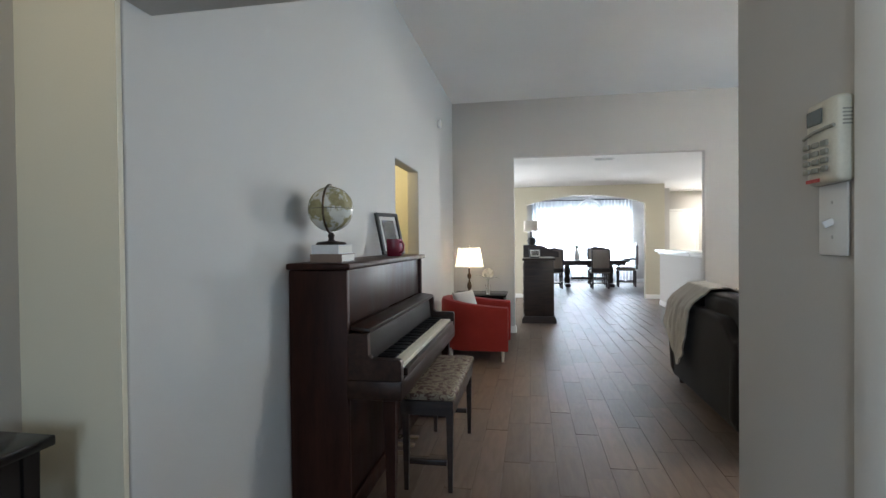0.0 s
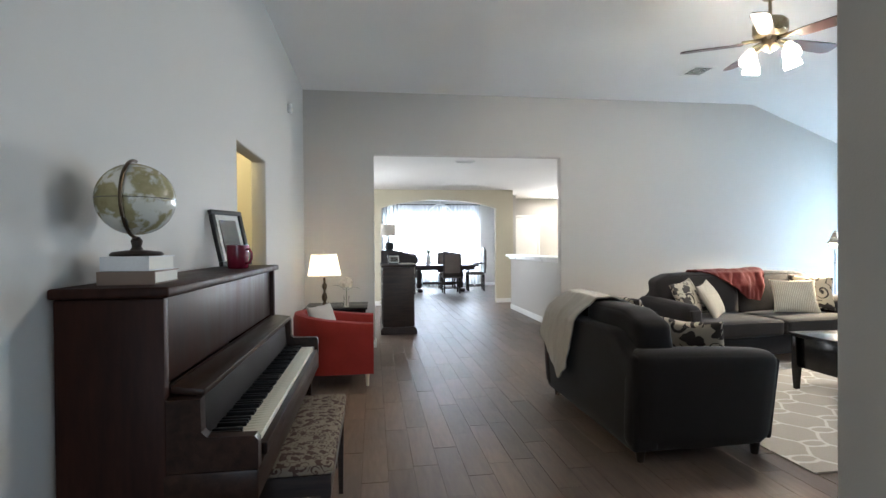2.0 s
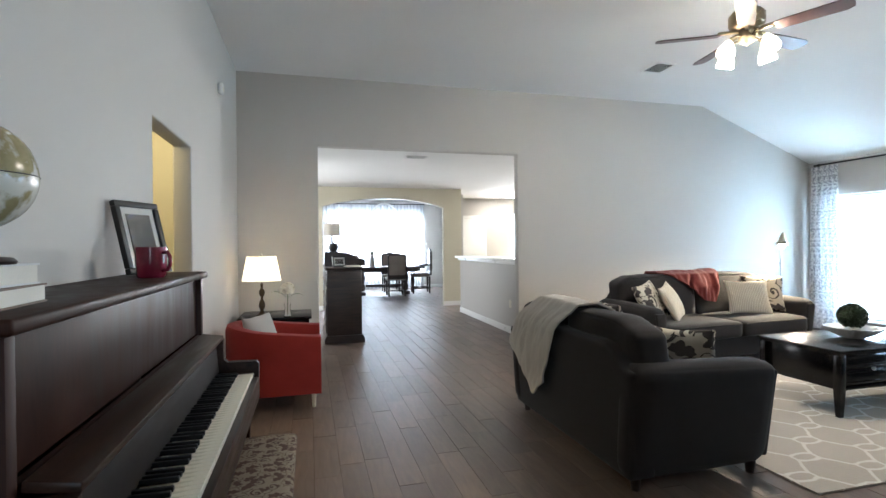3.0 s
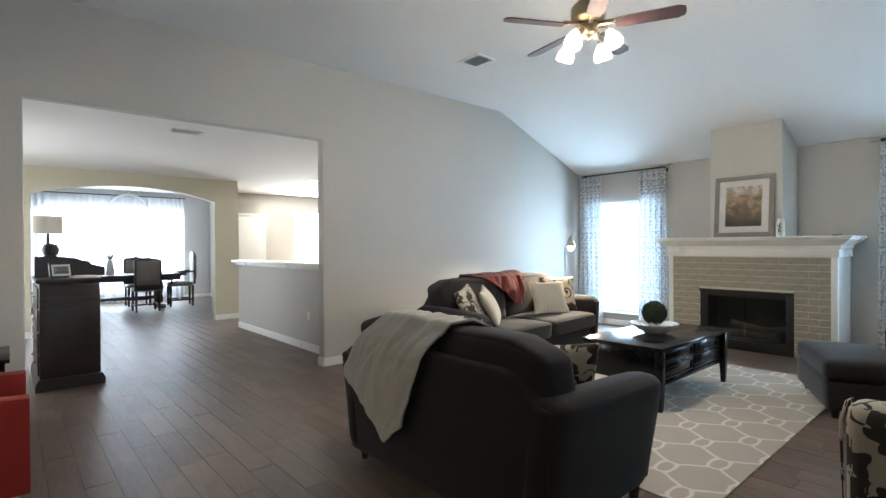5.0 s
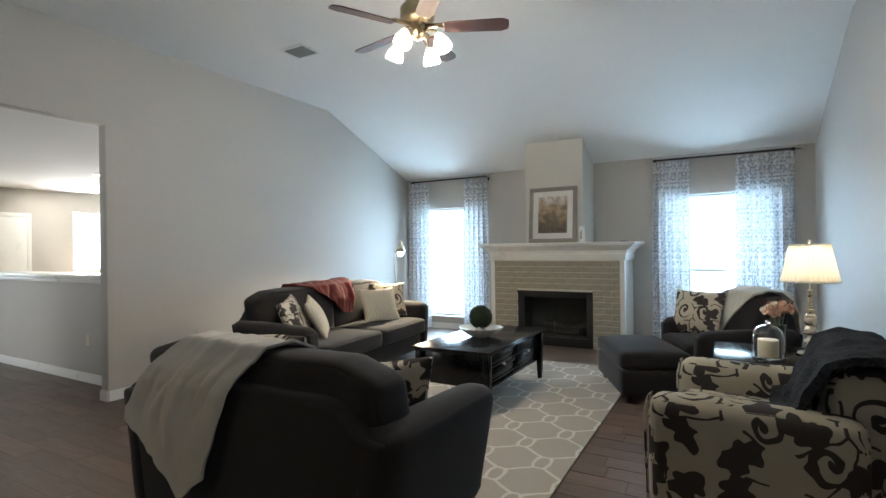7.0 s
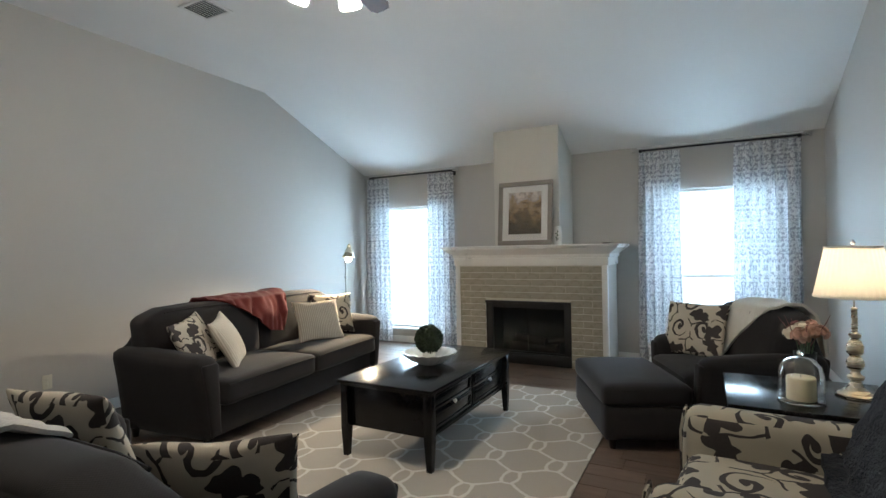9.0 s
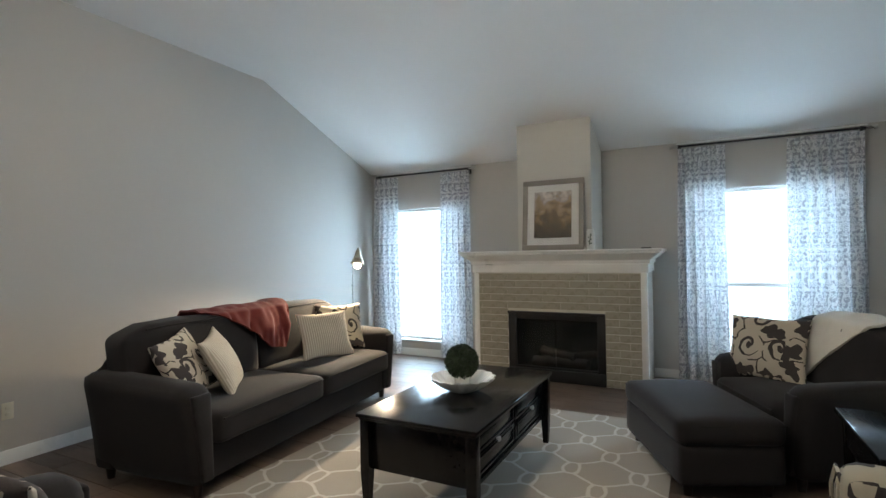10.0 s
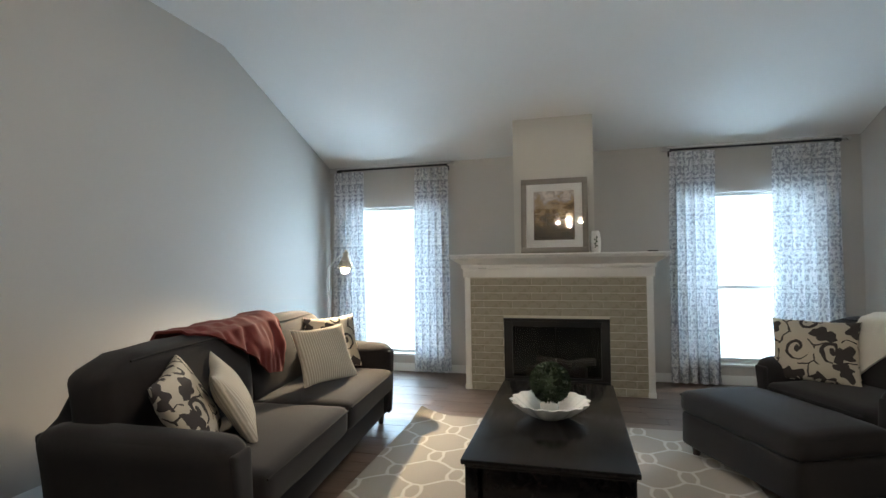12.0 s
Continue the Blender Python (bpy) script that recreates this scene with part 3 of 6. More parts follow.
def baseboard(x0, y0, x1, y1, side, h=0.095):
    """A skirting board from one floor point to another; side is +1 or -1 for the way it stands proud."""
    d = Vector((x1 - x0, y1 - y0, 0))
    length = d.length
    prof = [(0, 0), (0.014, 0), (0.014, h * 0.75), (0.008, h * 0.9), (0.006, h), (0, h)]
    bm = prism([(side * (a + 0.001), b) for a, b in prof], (0, length), "y")
    turn = Matrix.Translation((x0, y0, 0.001)) @ Matrix.Rotation(math.atan2(d.y, d.x) - math.pi / 2, 4, "Z")
    return structure("baseboard", turned(bm, turn), TRIM, "white painted wooden baseboard")


# ---- large structure ----
XW, XE, YS, YN, ZC = -0.857, 7.5, 1.635, 7.465, 3.33
structure("ground", box(-300, 300, -300, 300, -0.5, -0.22), GRASS, "lawn and open ground round the house")
ROOMS = [(-1.3, 0.90, -2.3, 1.5), (-0.98, 7.65, 1.5, 7.6), (-2.4, -0.98, 3.2, 5.85), (-1.4, 7.65, 7.6, 14.12), (-1.4, 4.22, 14.12, 16.97)]
structure("floor", boxes([r + (-0.2, -0.003) for r in ROOMS]), GROUT, "dark tile floor with narrow grout joints")
wall("wall_west", "y", XW, -0.12, 1.46, YN, 0, 3.5, [(4.31, 5.19, -1, 2.03)], label="pale grey painted wall behind the piano")
wall("wall_north", "x", YN, 0.12, XW - 0.12, XE + 0.15, 0, 3.5, [(0.032, 2.57, -1, 2.515)], label="pale grey wall with a wide cased opening")
wall("wall_east", "y", XE, 0.15, YS - 0.1, YN, 0, 3.0, [(6.0, 7.24, 0.22, 2.03), (2.0, 3.32, 0.22, 2.03)], label="pale grey outer wall with two tall windows")
wall("wall_south", "x", YS, -0.1, 0.90, XE, 0, 3.5, label="pale grey painted wall")
ridge = prism([(XW - 0.12, ZC), (5.49, ZC), (XE + 0.15, 2.50), (XE + 0.15, 2.62), (5.49, ZC + 0.12), (XW - 0.12, ZC + 0.12)], (1.45, YN + 0.12), "y")
structure("ceiling", ridge, CEIL, "white vaulted ceiling with one sloping side")
# foyer
wall("wall_foyer_east", "y", 0.778, 0.122, -2.3, YS, 0, 3.5, [(0.165, 1.125, -1, 2.05)], label="grey wall with the alarm keypad")
wall("wall_foyer_west", "y", -1.19, -0.1, -2.3, 1.46, 0, 2.9, label="grey foyer wall")
wall("wall_foyer_north", "x", 1.459, -0.018, -1.19, XW, 0, 3.5, material=CREAM, label="cream end of the foyer wall")
structure("foyer_header", box(XW, 0.778, 1.46, 1.575, 2.0, 3.5), WALL, "header over the foyer opening")
# the opening is added, only to pass the unseen foyer fill
wall("wall_foyer_south", "x", -2.2, -0.1, -1.29, 0.9, 0, 2.9, [(-0.6, 0.2, 0.6, 2.2)], label="foyer wall behind the walker")
structure("ceiling_foyer", box(-1.29, 0.9, -2.3, 1.46, 2.62, 2.7), CEIL, "white foyer ceiling")
structure("door_1", box(0.83, 0.87, 0.18, 1.11, 0.002, 2.035, 0.003), TRIM, "white panelled closet door, closed")
for yy in ((1.065, 1.143), (0.147, 0.225)):
    structure("trim", box(0.764, 0.777, yy[0], yy[1], 0.002, 2.11, 0.003), TRIM, "white door casing")
structure("trim", box(0.764, 0.777, 0.227, 1.063, 2.03, 2.11, 0.003), TRIM, "white door casing")
# hallway beyond the side doorway
wall("wall_hall_west", "y", -2.3, -0.1, 3.2, 6.6, 0, 2.6, material=CREAM, label="cream hallway wall")
wall("wall_hall_north", "x", 5.75, 0.1, -2.3, XW - 0.12, 0, 2.6, material=CREAM, label="cream hallway wall")
wall("wall_hall_south", "x", 3.3, -0.1, -2.3, XW - 0.12, 0, 2.6, material=CREAM, label="cream hallway wall")
structure("ceiling_hall", box(-2.4, XW - 0.12, 3.2, 5.85, 2.44, 2.54), CEIL, "hallway ceiling")
# den, kitchen and dining room
ZD = 2.57
# this opening is added, unseen, to let the den fill in
wall("wall_den_west", "y", -1.3, -0.1, 7.585, 16.95, 0, 2.9, [(9.2, 10.8, 0.55, 2.1)], label="pale grey den wall with an added opening for fill light")
wall("wall_arch", "x", 12.02, 0.13, -1.3, 0.19, 0, 2.8, material=CREAM, label="cream wall beside the arch")
wall("wall_arch_pier", "x", 12.02, 0.13, 2.79, 3.20, 0, 2.8, material=CREAM, label="cream pier beside the arch")
arc = [(0.19, 2.8), (0.19, 2.15)] + [(0.19 + 2.6 * k / 24, 2.15 + 0.2 * math.sin(math.pi * k / 24) ** 0.8) for k in range(1, 24)] + [(2.79, 2.15), (2.79, 2.8)]
structure("arch_header", prism(arc, (12.02, 12.15), "y"), CREAM, "cream wall with a shallow arch")
wall("wall_kitchen_return", "y", 3.08, 0.12, 12.15, 13.1, 0, 2.8, label="pale return wall beside the arch")
wall("wall_kitchen_jog", "x", 13.1, 0.12, 3.08, 3.58, 0, 2.8, label="pale return wall of the kitchen")
wall("wall_kitchen_side", "y", 3.46, 0.12, 13.22, 14.0, 0, 2.8, label="pale return wall of the kitchen")
wall("wall_kitchen_north", "x", 14.0, 0.12, 3.46, 7.75, 0, 2.9, [(5.2, 5.96, 1.0, 2.2)], label="pale kitchen wall with a window")
wall("wall_kitchen_east", "y", 7.5, 0.15, 7.585, 14.12, 0, 2.9, label="kitchen wall")
wall("half_wall", "y", 2.84, 0.12, 7.585, 10.95, 0, 1.075, label="grey half wall below the kitchen bar")
structure("bar_top", box(2.775, 3.2, 7.588, 11.12, 1.078, 1.118, 0.008), TRIM, "white wooden cap of the half wall")
structure("trim", box(2.805, 2.8395, 7.588, 10.98, 1.035, 1.0765, 0.006), TRIM, "white moulding under the cap of the half wall")
structure("ceiling_den", box(-1.4, 7.65, 7.585, 14.1, ZD, ZD + 0.1), CEIL, "white flat ceiling of the den and kitchen")
wall("wall_dining_north", "x", 16.85, 0.12, -1.3, 4.2, 0, 2.95, [(0.45, 3.38, 0.4, 2.25)], label="dining room wall with a wide window")
wall("wall_dining_east", "y", 4.1, 0.12, 14.13, 16.85, 0, 2.95, label="dining room wall")
structure("ceiling_dining", box(-1.4, 4.22, 14.12, 16.97, 2.75, 2.85), CEIL, "white dining room ceiling")
structure("ceiling_dining", box(-1.4, 3.46, 12.16, 14.11, 2.75, 2.85), CEIL, "white dining room ceiling")
for b in ((XW, 1.6, XW, 2.39, 1), (XW, 4.0, XW, 4.31, 1), (XW, 5.19, XW, YN, 1), (XW, YN, 0.032, YN, 1), (2.57, YN, XE, YN, 1),
          (XE, YS, XE, 3.70, -1), (XE, 5.6, XE, YN, -1), (0.80, YS, XE, YS, -1), (0.778, 1.145, 0.778, YS, -1), (2.84, 7.6, 2.84, 10.95, -1),
          (2.79, 12.02, 3.2, 12.02, 1), (3.2, 12.02, 3.2, 13.1, -1), (-1.3, 12.02, 0.19, 12.02, 1), (0.032, YN, 0.032, YN + 0.12, 1),
          (2.57, YN, 2.57, YN + 0.12, -1), (0.7, 16.85, 4.1, 16.85, 1), (4.1, 14.2, 4.1, 16.85, -1)):
    baseboard(*b)


def window(name, y0, y1, z0, z1, label, rail=True):
    """A sash window in the outer east wall: jamb, two sashes, meeting rail, sill and panes."""
    w = tagged(new(name), label, "", "", "structure")
    w.matrix_world = pose(XE, 0, 0)
    zm = 1.02
    for a, b, c, d in ((y0, y0 + 0.035, z0, z1), (y1 - 0.035, y1, z0, z1), (y0 + 0.035, y1 - 0.035, z0, z0 + 0.04), (y0 + 0.035, y1 - 0.035, z1 - 0.04, z1)):
        part("window_frame", box(0.06, 0.13, a + 0.002, b - 0.002, c, d, 0.004), TRIM, w)
    if rail:
        part("meeting_rail", box(0.07, 0.115, y0 + 0.036, y1 - 0.036, zm - 0.02, zm + 0.025, 0.004), TRIM, w)
    for c, d in (((z0 + 0.041, zm - 0.021), (zm + 0.026, z1 - 0.041)) if rail else ((z0 + 0.041, z1 - 0.041),)):
        p = part("pane", box(0.09, 0.094, y0 + 0.036, y1 - 0.036, c, d), PANE, w)
        p.visible_shadow = False
    part("window_sill", box(-0.035, 0.055, y0 - 0.03, y1 + 0.03, z0 - 0.028, z0 - 0.002, 0.006), TRIM, w)
    return w


structure("backdrop", box(9.6, 9.65, -1.5, 10.5, -0.21, 6.0), SKYGLOW, "bright hazy daylight outside the windows")
structure("backdrop", box(-2.0, 8.5, 18.6, 18.65, -0.21, 6.0), SKYGLOW, "bright hazy daylight outside the windows")
win_a = window("window_1", 6.0, 7.24, 0.22, 2.03, "tall white window, blown bright by daylight", False)
win_b = window("window_2", 2.0, 3.32, 0.22, 2.03, "tall white sash window with blinds lowered half way")


# ---- seating ----
def foot(x, y, h, parent):
    part("foot", lathe([(0.022, 0), (0.032, h)], 12, Matrix.Translation((x, y, 0))), DARKWOOD, parent, "dark tapered wooden foot")


def sofa(name, m, width, depth, seats, label, category, arm=0.2, back_h=0.91, arm_h=0.66, seed=1.0):
    """Upholstered seat: x along its width, y from the back (0) to the front."""
    s = thing(name, m, label, category)
    w = width / 2
    part("base", soft(-w + 0.13, w - 0.13, 0.05, depth - 0.06, 0.07, 0.30, 0.03, 8, (0, 0.01, 0), 0.004, seed), CHAR, s)
    # flat outer back that dips to the arms at both ends
    bk = soft(-w + 0.035, w - 0.035, 0.0, 0.17, 0.07, back_h - 0.10, 0.03, 20, (0, 0.006, 0), 0.003, seed)
    for v in bm_verts(bk):
        e = max(0.0, min(1.0, (w - 0.035 - abs(v.co.x) - 0.06) / 0.20))
        e = e * e * (3 - 2 * e)
        v.co.z *= 1 - (1 - e) * (1 - (arm_h - 0.03) / (back_h - 0.10)) * min(1, v.co.z / 0.5)
        v.co.x *= 1 - 0.09 * (1 - v.co.z / back_h) / w
        v.co.y += 0.05 * (1 - v.co.z / back_h)
    part("back_frame", bk, CHAR, s)
    for sx in (-1, 1):
        a = soft(-arm / 2, arm / 2, 0.03, depth - 0.02, 0.07, arm_h, 0.085, 12, (0.006, 0.012, 0.012), 0.004, seed + sx)
        for v in bm_verts(a):
            v.co.x -= sx * 0.17 * (arm_h - v.co.z) * (0.5 + sx * v.co.x / arm)
            v.co.z -= 0.03 * (v.co.y / depth) * max(0, v.co.z - 0.4) / 0.26
        ob = part("arm", turned(a, Matrix.Translation((sx * (w - arm / 2 - 0.012), 0, 0))), CHAR, s)
        face = soft(-arm / 2 + 0.04, arm / 2 - 0.04, depth - 0.04, depth - 0.008, 0.10, arm_h - 0.055, 0.015, 8, (0, 0.008, 0))
        for v in bm_verts(face):
            v.co.x -= sx * 0.17 * (arm_h - v.co.z) * (0.5 + sx * v.co.x / arm)
            v.co.z -= 0.03 * max(0, v.co.z - 0.4) / 0.26
        part("arm_front", turned(face, Matrix.Translation((sx * (w - arm / 2 - 0.012), 0, 0))), CHAR, ob)
    inner = width - 2 * arm
    for k in range(seats):
        x0 = -inner / 2 + inner * k / seats
        x1 = x0 + inner / seats
        c = part("seat_cushion", soft(x0 + 0.004, x1 - 0.004, 0.22, depth + 0.03, 0.29, 0.475, 0.05, 10, (0, 0.012, 0.022), 0.006, seed + k), CHAR, s)
        part("piping", tube([(x0 + 0.03, depth + 0.026, 0.44), (x0 + 0.2, depth + 0.036, 0.447), (x1 - 0.2, depth + 0.036, 0.447), (x1 - 0.03, depth + 0.026, 0.44)], 0.006, 6), PIPE, c)
        b = soft(x0 + 0.006 - 0.09 * (k == 0), x1 - 0.006 + 0.09 * (k == seats - 1), 0.14, 0.37, 0.46, back_h + 0.015, 0.05, 14, (0.018, 0.03, 0.022), 0.015, seed + 3 * k)
        for v in bm_verts(b):
            v.co.y -= 0.13 * (v.co.z - 0.46)
            v.co.z -= 0.05 * max(0.0, abs(v.co.x) - (inner / 2 - 0.10)) / 0.19 * max(0.0, (v.co.z - 0.5) / 0.4)
        bc = part("back_cushion", b, CHAR, s)
        part("piping", tube([(x0 + 0.06, 0.300, back_h - 0.004), (x0 + 0.2, 0.308, back_h + 0.004), (x1 - 0.2, 0.308, back_h + 0.004), (x1 - 0.06, 0.300, back_h - 0.004)], 0.006, 6), PIPE, bc)
    for fx in (-w + 0.17, w - 0.17):
        for fy in (0.12, depth - 0.1):
            foot(fx, fy, 0.075, s)
    return s


def bm_verts(bm):
    return list(bm.verts)


SOFA = pose(4.44, 6.80, 0, 0, 0, 185)
sofa("sofa", SOFA, 2.5, 0.96, 2, "long charcoal fabric sofa with two seats against the wall", "sofa", 0.22, 0.93, 0.69, 2.0)
LOVE = pose(1.50, 4.43, 0, 0, 0, -90)
sofa("loveseat", LOVE, 1.72, 0.99, 2, "charcoal fabric loveseat with its back to the walkway", "sofa", 0.22, 0.89, 0.70, 5.0)
CHA = pose(5.64, 2.2, 0, 0, 0, 23)
sofa("lounge_chair", CHA, 1.12, 0.86, 1, "wide charcoal fabric lounge chair set at an angle", "armchair", 0.19, 0.90, 0.64, 9.0)
ott = thing("ottoman", pose(5.12, 3.29, 0, 0, 0, 24.5), "charcoal fabric ottoman pushed against the lounge chair", "ottoman")
part("base", soft(-0.47, 0.47, -0.29, 0.29, 0.07, 0.30, 0.03, 8, (0, 0.008, 0), 0.004), CHAR, ott)
cu = part("cushion", soft(-0.48, 0.48, -0.30, 0.30, 0.29, 0.44, 0.05, 10, (0, 0, 0.025), 0.006), CHAR, ott)
part("piping", tube([along([(-0.47, -0.29, 0.405), (0.47, -0.29, 0.405), (0.47, 0.29, 0.405), (-0.47, 0.29, 0.405), (-0.47, -0.28, 0.405)], k / 40) for k in range(41)], 0.006, 6), PIPE, cu)
for fx in (-0.4, 0.4):
    for fy in (-0.22, 0.22):
        foot(fx, fy, 0.075, ott)


def cushion(name, x, y, z, rx, rz, w, h, t, material, label, seed, ry=0.0):
    return single(name, pillow(w, h, t, 16, seed), material, label, "pillow", pose(x, y, z, rx, ry, rz))


LB = "cream throw pillow with dark brown leaf scrolls"
cushion("throw_pillow", 3.63, 6.22, 0.685, -28, 30, 0.46, 0.44, 0.16, LEAF2, LB + " on the sofa", 1.0, -7)
cushion("throw_pillow", 3.87, 6.16, 0.675, -28, 39, 0.42, 0.43, 0.13, RIBBED, "ribbed cream throw pillow on the sofa", 2.0, -7)
cushion("throw_pillow", 5.03, 6.25, 0.675, -22, -22, 0.50, 0.43, 0.13, RIBBED, "ribbed cream throw pillow leaning on another", 3.0)
cushion("throw_pillow", 5.37, 6.36, 0.70, -18, -34, 0.46, 0.44, 0.14, LEAF2, LB + " beside the sofa arm", 4.0)
cushion("throw_pillow", 2.20, 4.10, 0.61, -26, 125, 0.48, 0.44, 0.16, LEAF2, LB + " on the loveseat", 5.0, 0)
cushion("throw_pillow", 2.10, 4.76, 0.695, -22, 102, 0.46, 0.44, 0.16, LEAF2, LB + " by the loveseat arm", 6.0, 0)
cushion("throw_pillow", 5.67, 2.83, 0.69, 17, 62, 0.52, 0.45, 0.14, LEAF2, LB + " on the lounge chair", 7.0)


def draped(name, line, u0, u1, hem, material, label, fold=0.012, thick=0.014, seed=0.0, m=None, nu=26, nv=40, skew=None):
    """A throw laid over a back: line(d) is the cross-section point after d metres, hem(u) the (start, end) along it at the share u."""
    def place(u, v):
        a, b = hem(u)
        d = a + (b - a) * v
        p = line(d)
        x = u0 + (u1 - u0) * u + (skew(u, d) if skew else 0.0)
        w = noise.noise(Vector((u * 5 + seed, d * 2.2, seed))) + 0.45 * noise.noise(Vector((u * 13 + d * 4, d * 6, seed + 3)))
        return (x + 0.02 * noise.noise(Vector((d * 4, u * 2, seed + 9))), p[0], p[1] + fold * w) if abs(p[2]) < 0.5 else (x + 0.02 * noise.noise(Vector((d * 4, u * 2, seed + 9))), p[0] + p[2] * fold * abs(w) * 2, p[1])
    return single(name, sheet(nu, nv, place, thick), material, label, "throw blanket", m, smooth=60)


def over(points):
    """Cross-section with the outward side in its third value: -1 behind, 0 on top, 1 in front."""
    def line(d):
        s = d
        for (a, b, c), (e, f, g) in zip(points, points[1:]):
            l = math.hypot(e - a, f - b)
            if s <= l:
                k = s / l
                return (a + (e - a) * k, b + (f - b) * k, c + (g - c) * k)
            s -= l
        return points[-1]
    return line


# over the loveseat's back: from the floor side up, over the cushions, onto the seat side
lv = over([(-0.035, 0.20, -1), (-0.04, 0.55, -1), (-0.035, 0.77, -1), (-0.01, 0.825, -1), (0.085, 0.945, 0), (0.2, 0.957, 0), (0.30, 0.91, 1), (0.37, 0.72, 1)])


def lv_hem(u):
    # u runs from the far side (0) to the near side (1); the hem comes to a point
    z = 0.56 - 0.29 * u / 0.74 if u < 0.74 else 0.27 + 0.12 * (u - 0.74) / 0.26
    return (z - 0.20, 1.0 + 0.10 * math.sin(u * 3))


draped("throw_blanket", lv, -0.64, -0.10, lv_hem, GREYTHROW, "pale grey throw hung over the loveseat's back", 0.018, 0.012, 1.0, LOVE, 48, 64, lambda u, d: u * 0.42 * max(0.0, min(d, 0.95) - 0.15) + (1 - u) * 0.30 * max(0.0, min(1.0, (d - 0.42) / 0.4)))
sv = over([(-0.04, 0.70, -1), (-0.03, 0.88, -1), (0.04, 0.985, 0), (0.2, 0.995, 0), (0.29, 0.955, 1), (0.375, 0.80, 1), (0.42, 0.60, 1)])


def sv_hem(u):
    e = 0.93 - 0.03 * u / 0.25 if u < 0.25 else 0.90 - 0.40 * (u - 0.25) / 0.75
    return (0.05 + 0.12 * u, e)


draped("throw_blanket", sv, -0.44, 0.50, sv_hem, REDTHROW, "brick-red wool throw slung over the sofa back", 0.03, 0.014, 4.0, SOFA, 48, 60, lambda u, d: (1 - u) * 0.5 * max(0.0, d - 0.5))
cv = over([(-0.035, 0.45, -1), (-0.03, 0.74, -1), (0.02, 0.88, -1), (0.09, 0.945, 0), (0.2, 0.955, 0), (0.30, 0.92, 1), (0.375, 0.72, 1), (0.40, 0.52, 1)])
draped("throw_blanket", cv, -0.34, 0.17, lambda u: (0.0, 0.72 + 0.46 * u), WHITETHROW, "cream wool throw over the lounge chair's back", 0.014, 0.018, 7.0, CHA)

# patterned armchair
ARM = pose(3.13, 2.00, 0, 0, 0, -5)
ac = thing("patterned_armchair", ARM, "cream armchair with large dark brown leaf scrolls", "armchair")
part("base", soft(-0.43, 0.43, 0.06, 0.82, 0.09, 0.33, 0.03, 8, (0, 0.008, 0), 0.004), LEAF, ac)
bk = soft(-0.40, 0.40, 0.0, 0.24, 0.12, 0.82, 0.08, 11, (0, 0.03, 0.02), 0.008)
for v in bm_verts(bk):
    v.co.y -= 0.13 * (v.co.z - 0.3)
part("backrest", bk, LEAF, ac)
for sx in (-1, 1):
    a = soft(-0.095, 0.095, 0.06, 0.88, 0.08, 0.645, 0.07, 11, (0.012, 0.01, 0), 0.005, sx)
    for v in bm_verts(a):
        v.co.x += sx * 0.06 * max(0, v.co.z - 0.2)
    ob = part("arm", turned(a, Matrix.Translation((sx * 0.42, 0, 0))), LEAF, ac)
    part("piping", tube([(sx * 0.345, 0.885, 0.1), (sx * 0.355, 0.89, 0.55), (sx * 0.40, 0.88, 0.627), (sx * 0.48, 0.88, 0.627), (sx * 0.525, 0.89, 0.55), (sx * 0.5, 0.885, 0.1)], 0.006, 6), LEAF, ob)
part("seat_cushion", soft(-0.325, 0.325, 0.2, 0.86, 0.32, 0.49, 0.055, 10, (0, 0.012, 0.025), 0.006), LEAF, ac)
for fx in (-0.38, 0.38):
    for fy in (0.12, 0.84):
        foot(fx, fy, 0.095, ac)
av = over([(-0.115, 0.50, -1), (-0.10, 0.77, -1), (-0.045, 0.855, 0), (0.09, 0.86, 0), (0.17, 0.82, 1), (0.25, 0.65, 1), (0.30, 0.52, 1), (0.5, 0.52, 1)])


def fur(u, v):
    p = av(0.02 + v * 0.98)
    x = -0.44 + 0.80 * u
    lift = 0.02 + 0.02 * noise.noise(Vector((u * 9, v * 9, 2.0))) + 0.008 * noise.noise(Vector((u * 60, v * 60, 5.0)))
    return (x, p[0] + p[2] * lift, p[1] + lift)


single("fur_throw", sheet(40, 60, fur, 0.035), FUR, "charcoal fur throw over the patterned armchair", "throw blanket", ARM, smooth=70)

# red tub chair
RC = pose(-0.38, 5.99, 0, 0, 0, 0)
rc = thing("tub_chair", RC, "red fabric tub chair against the wall", "armchair")


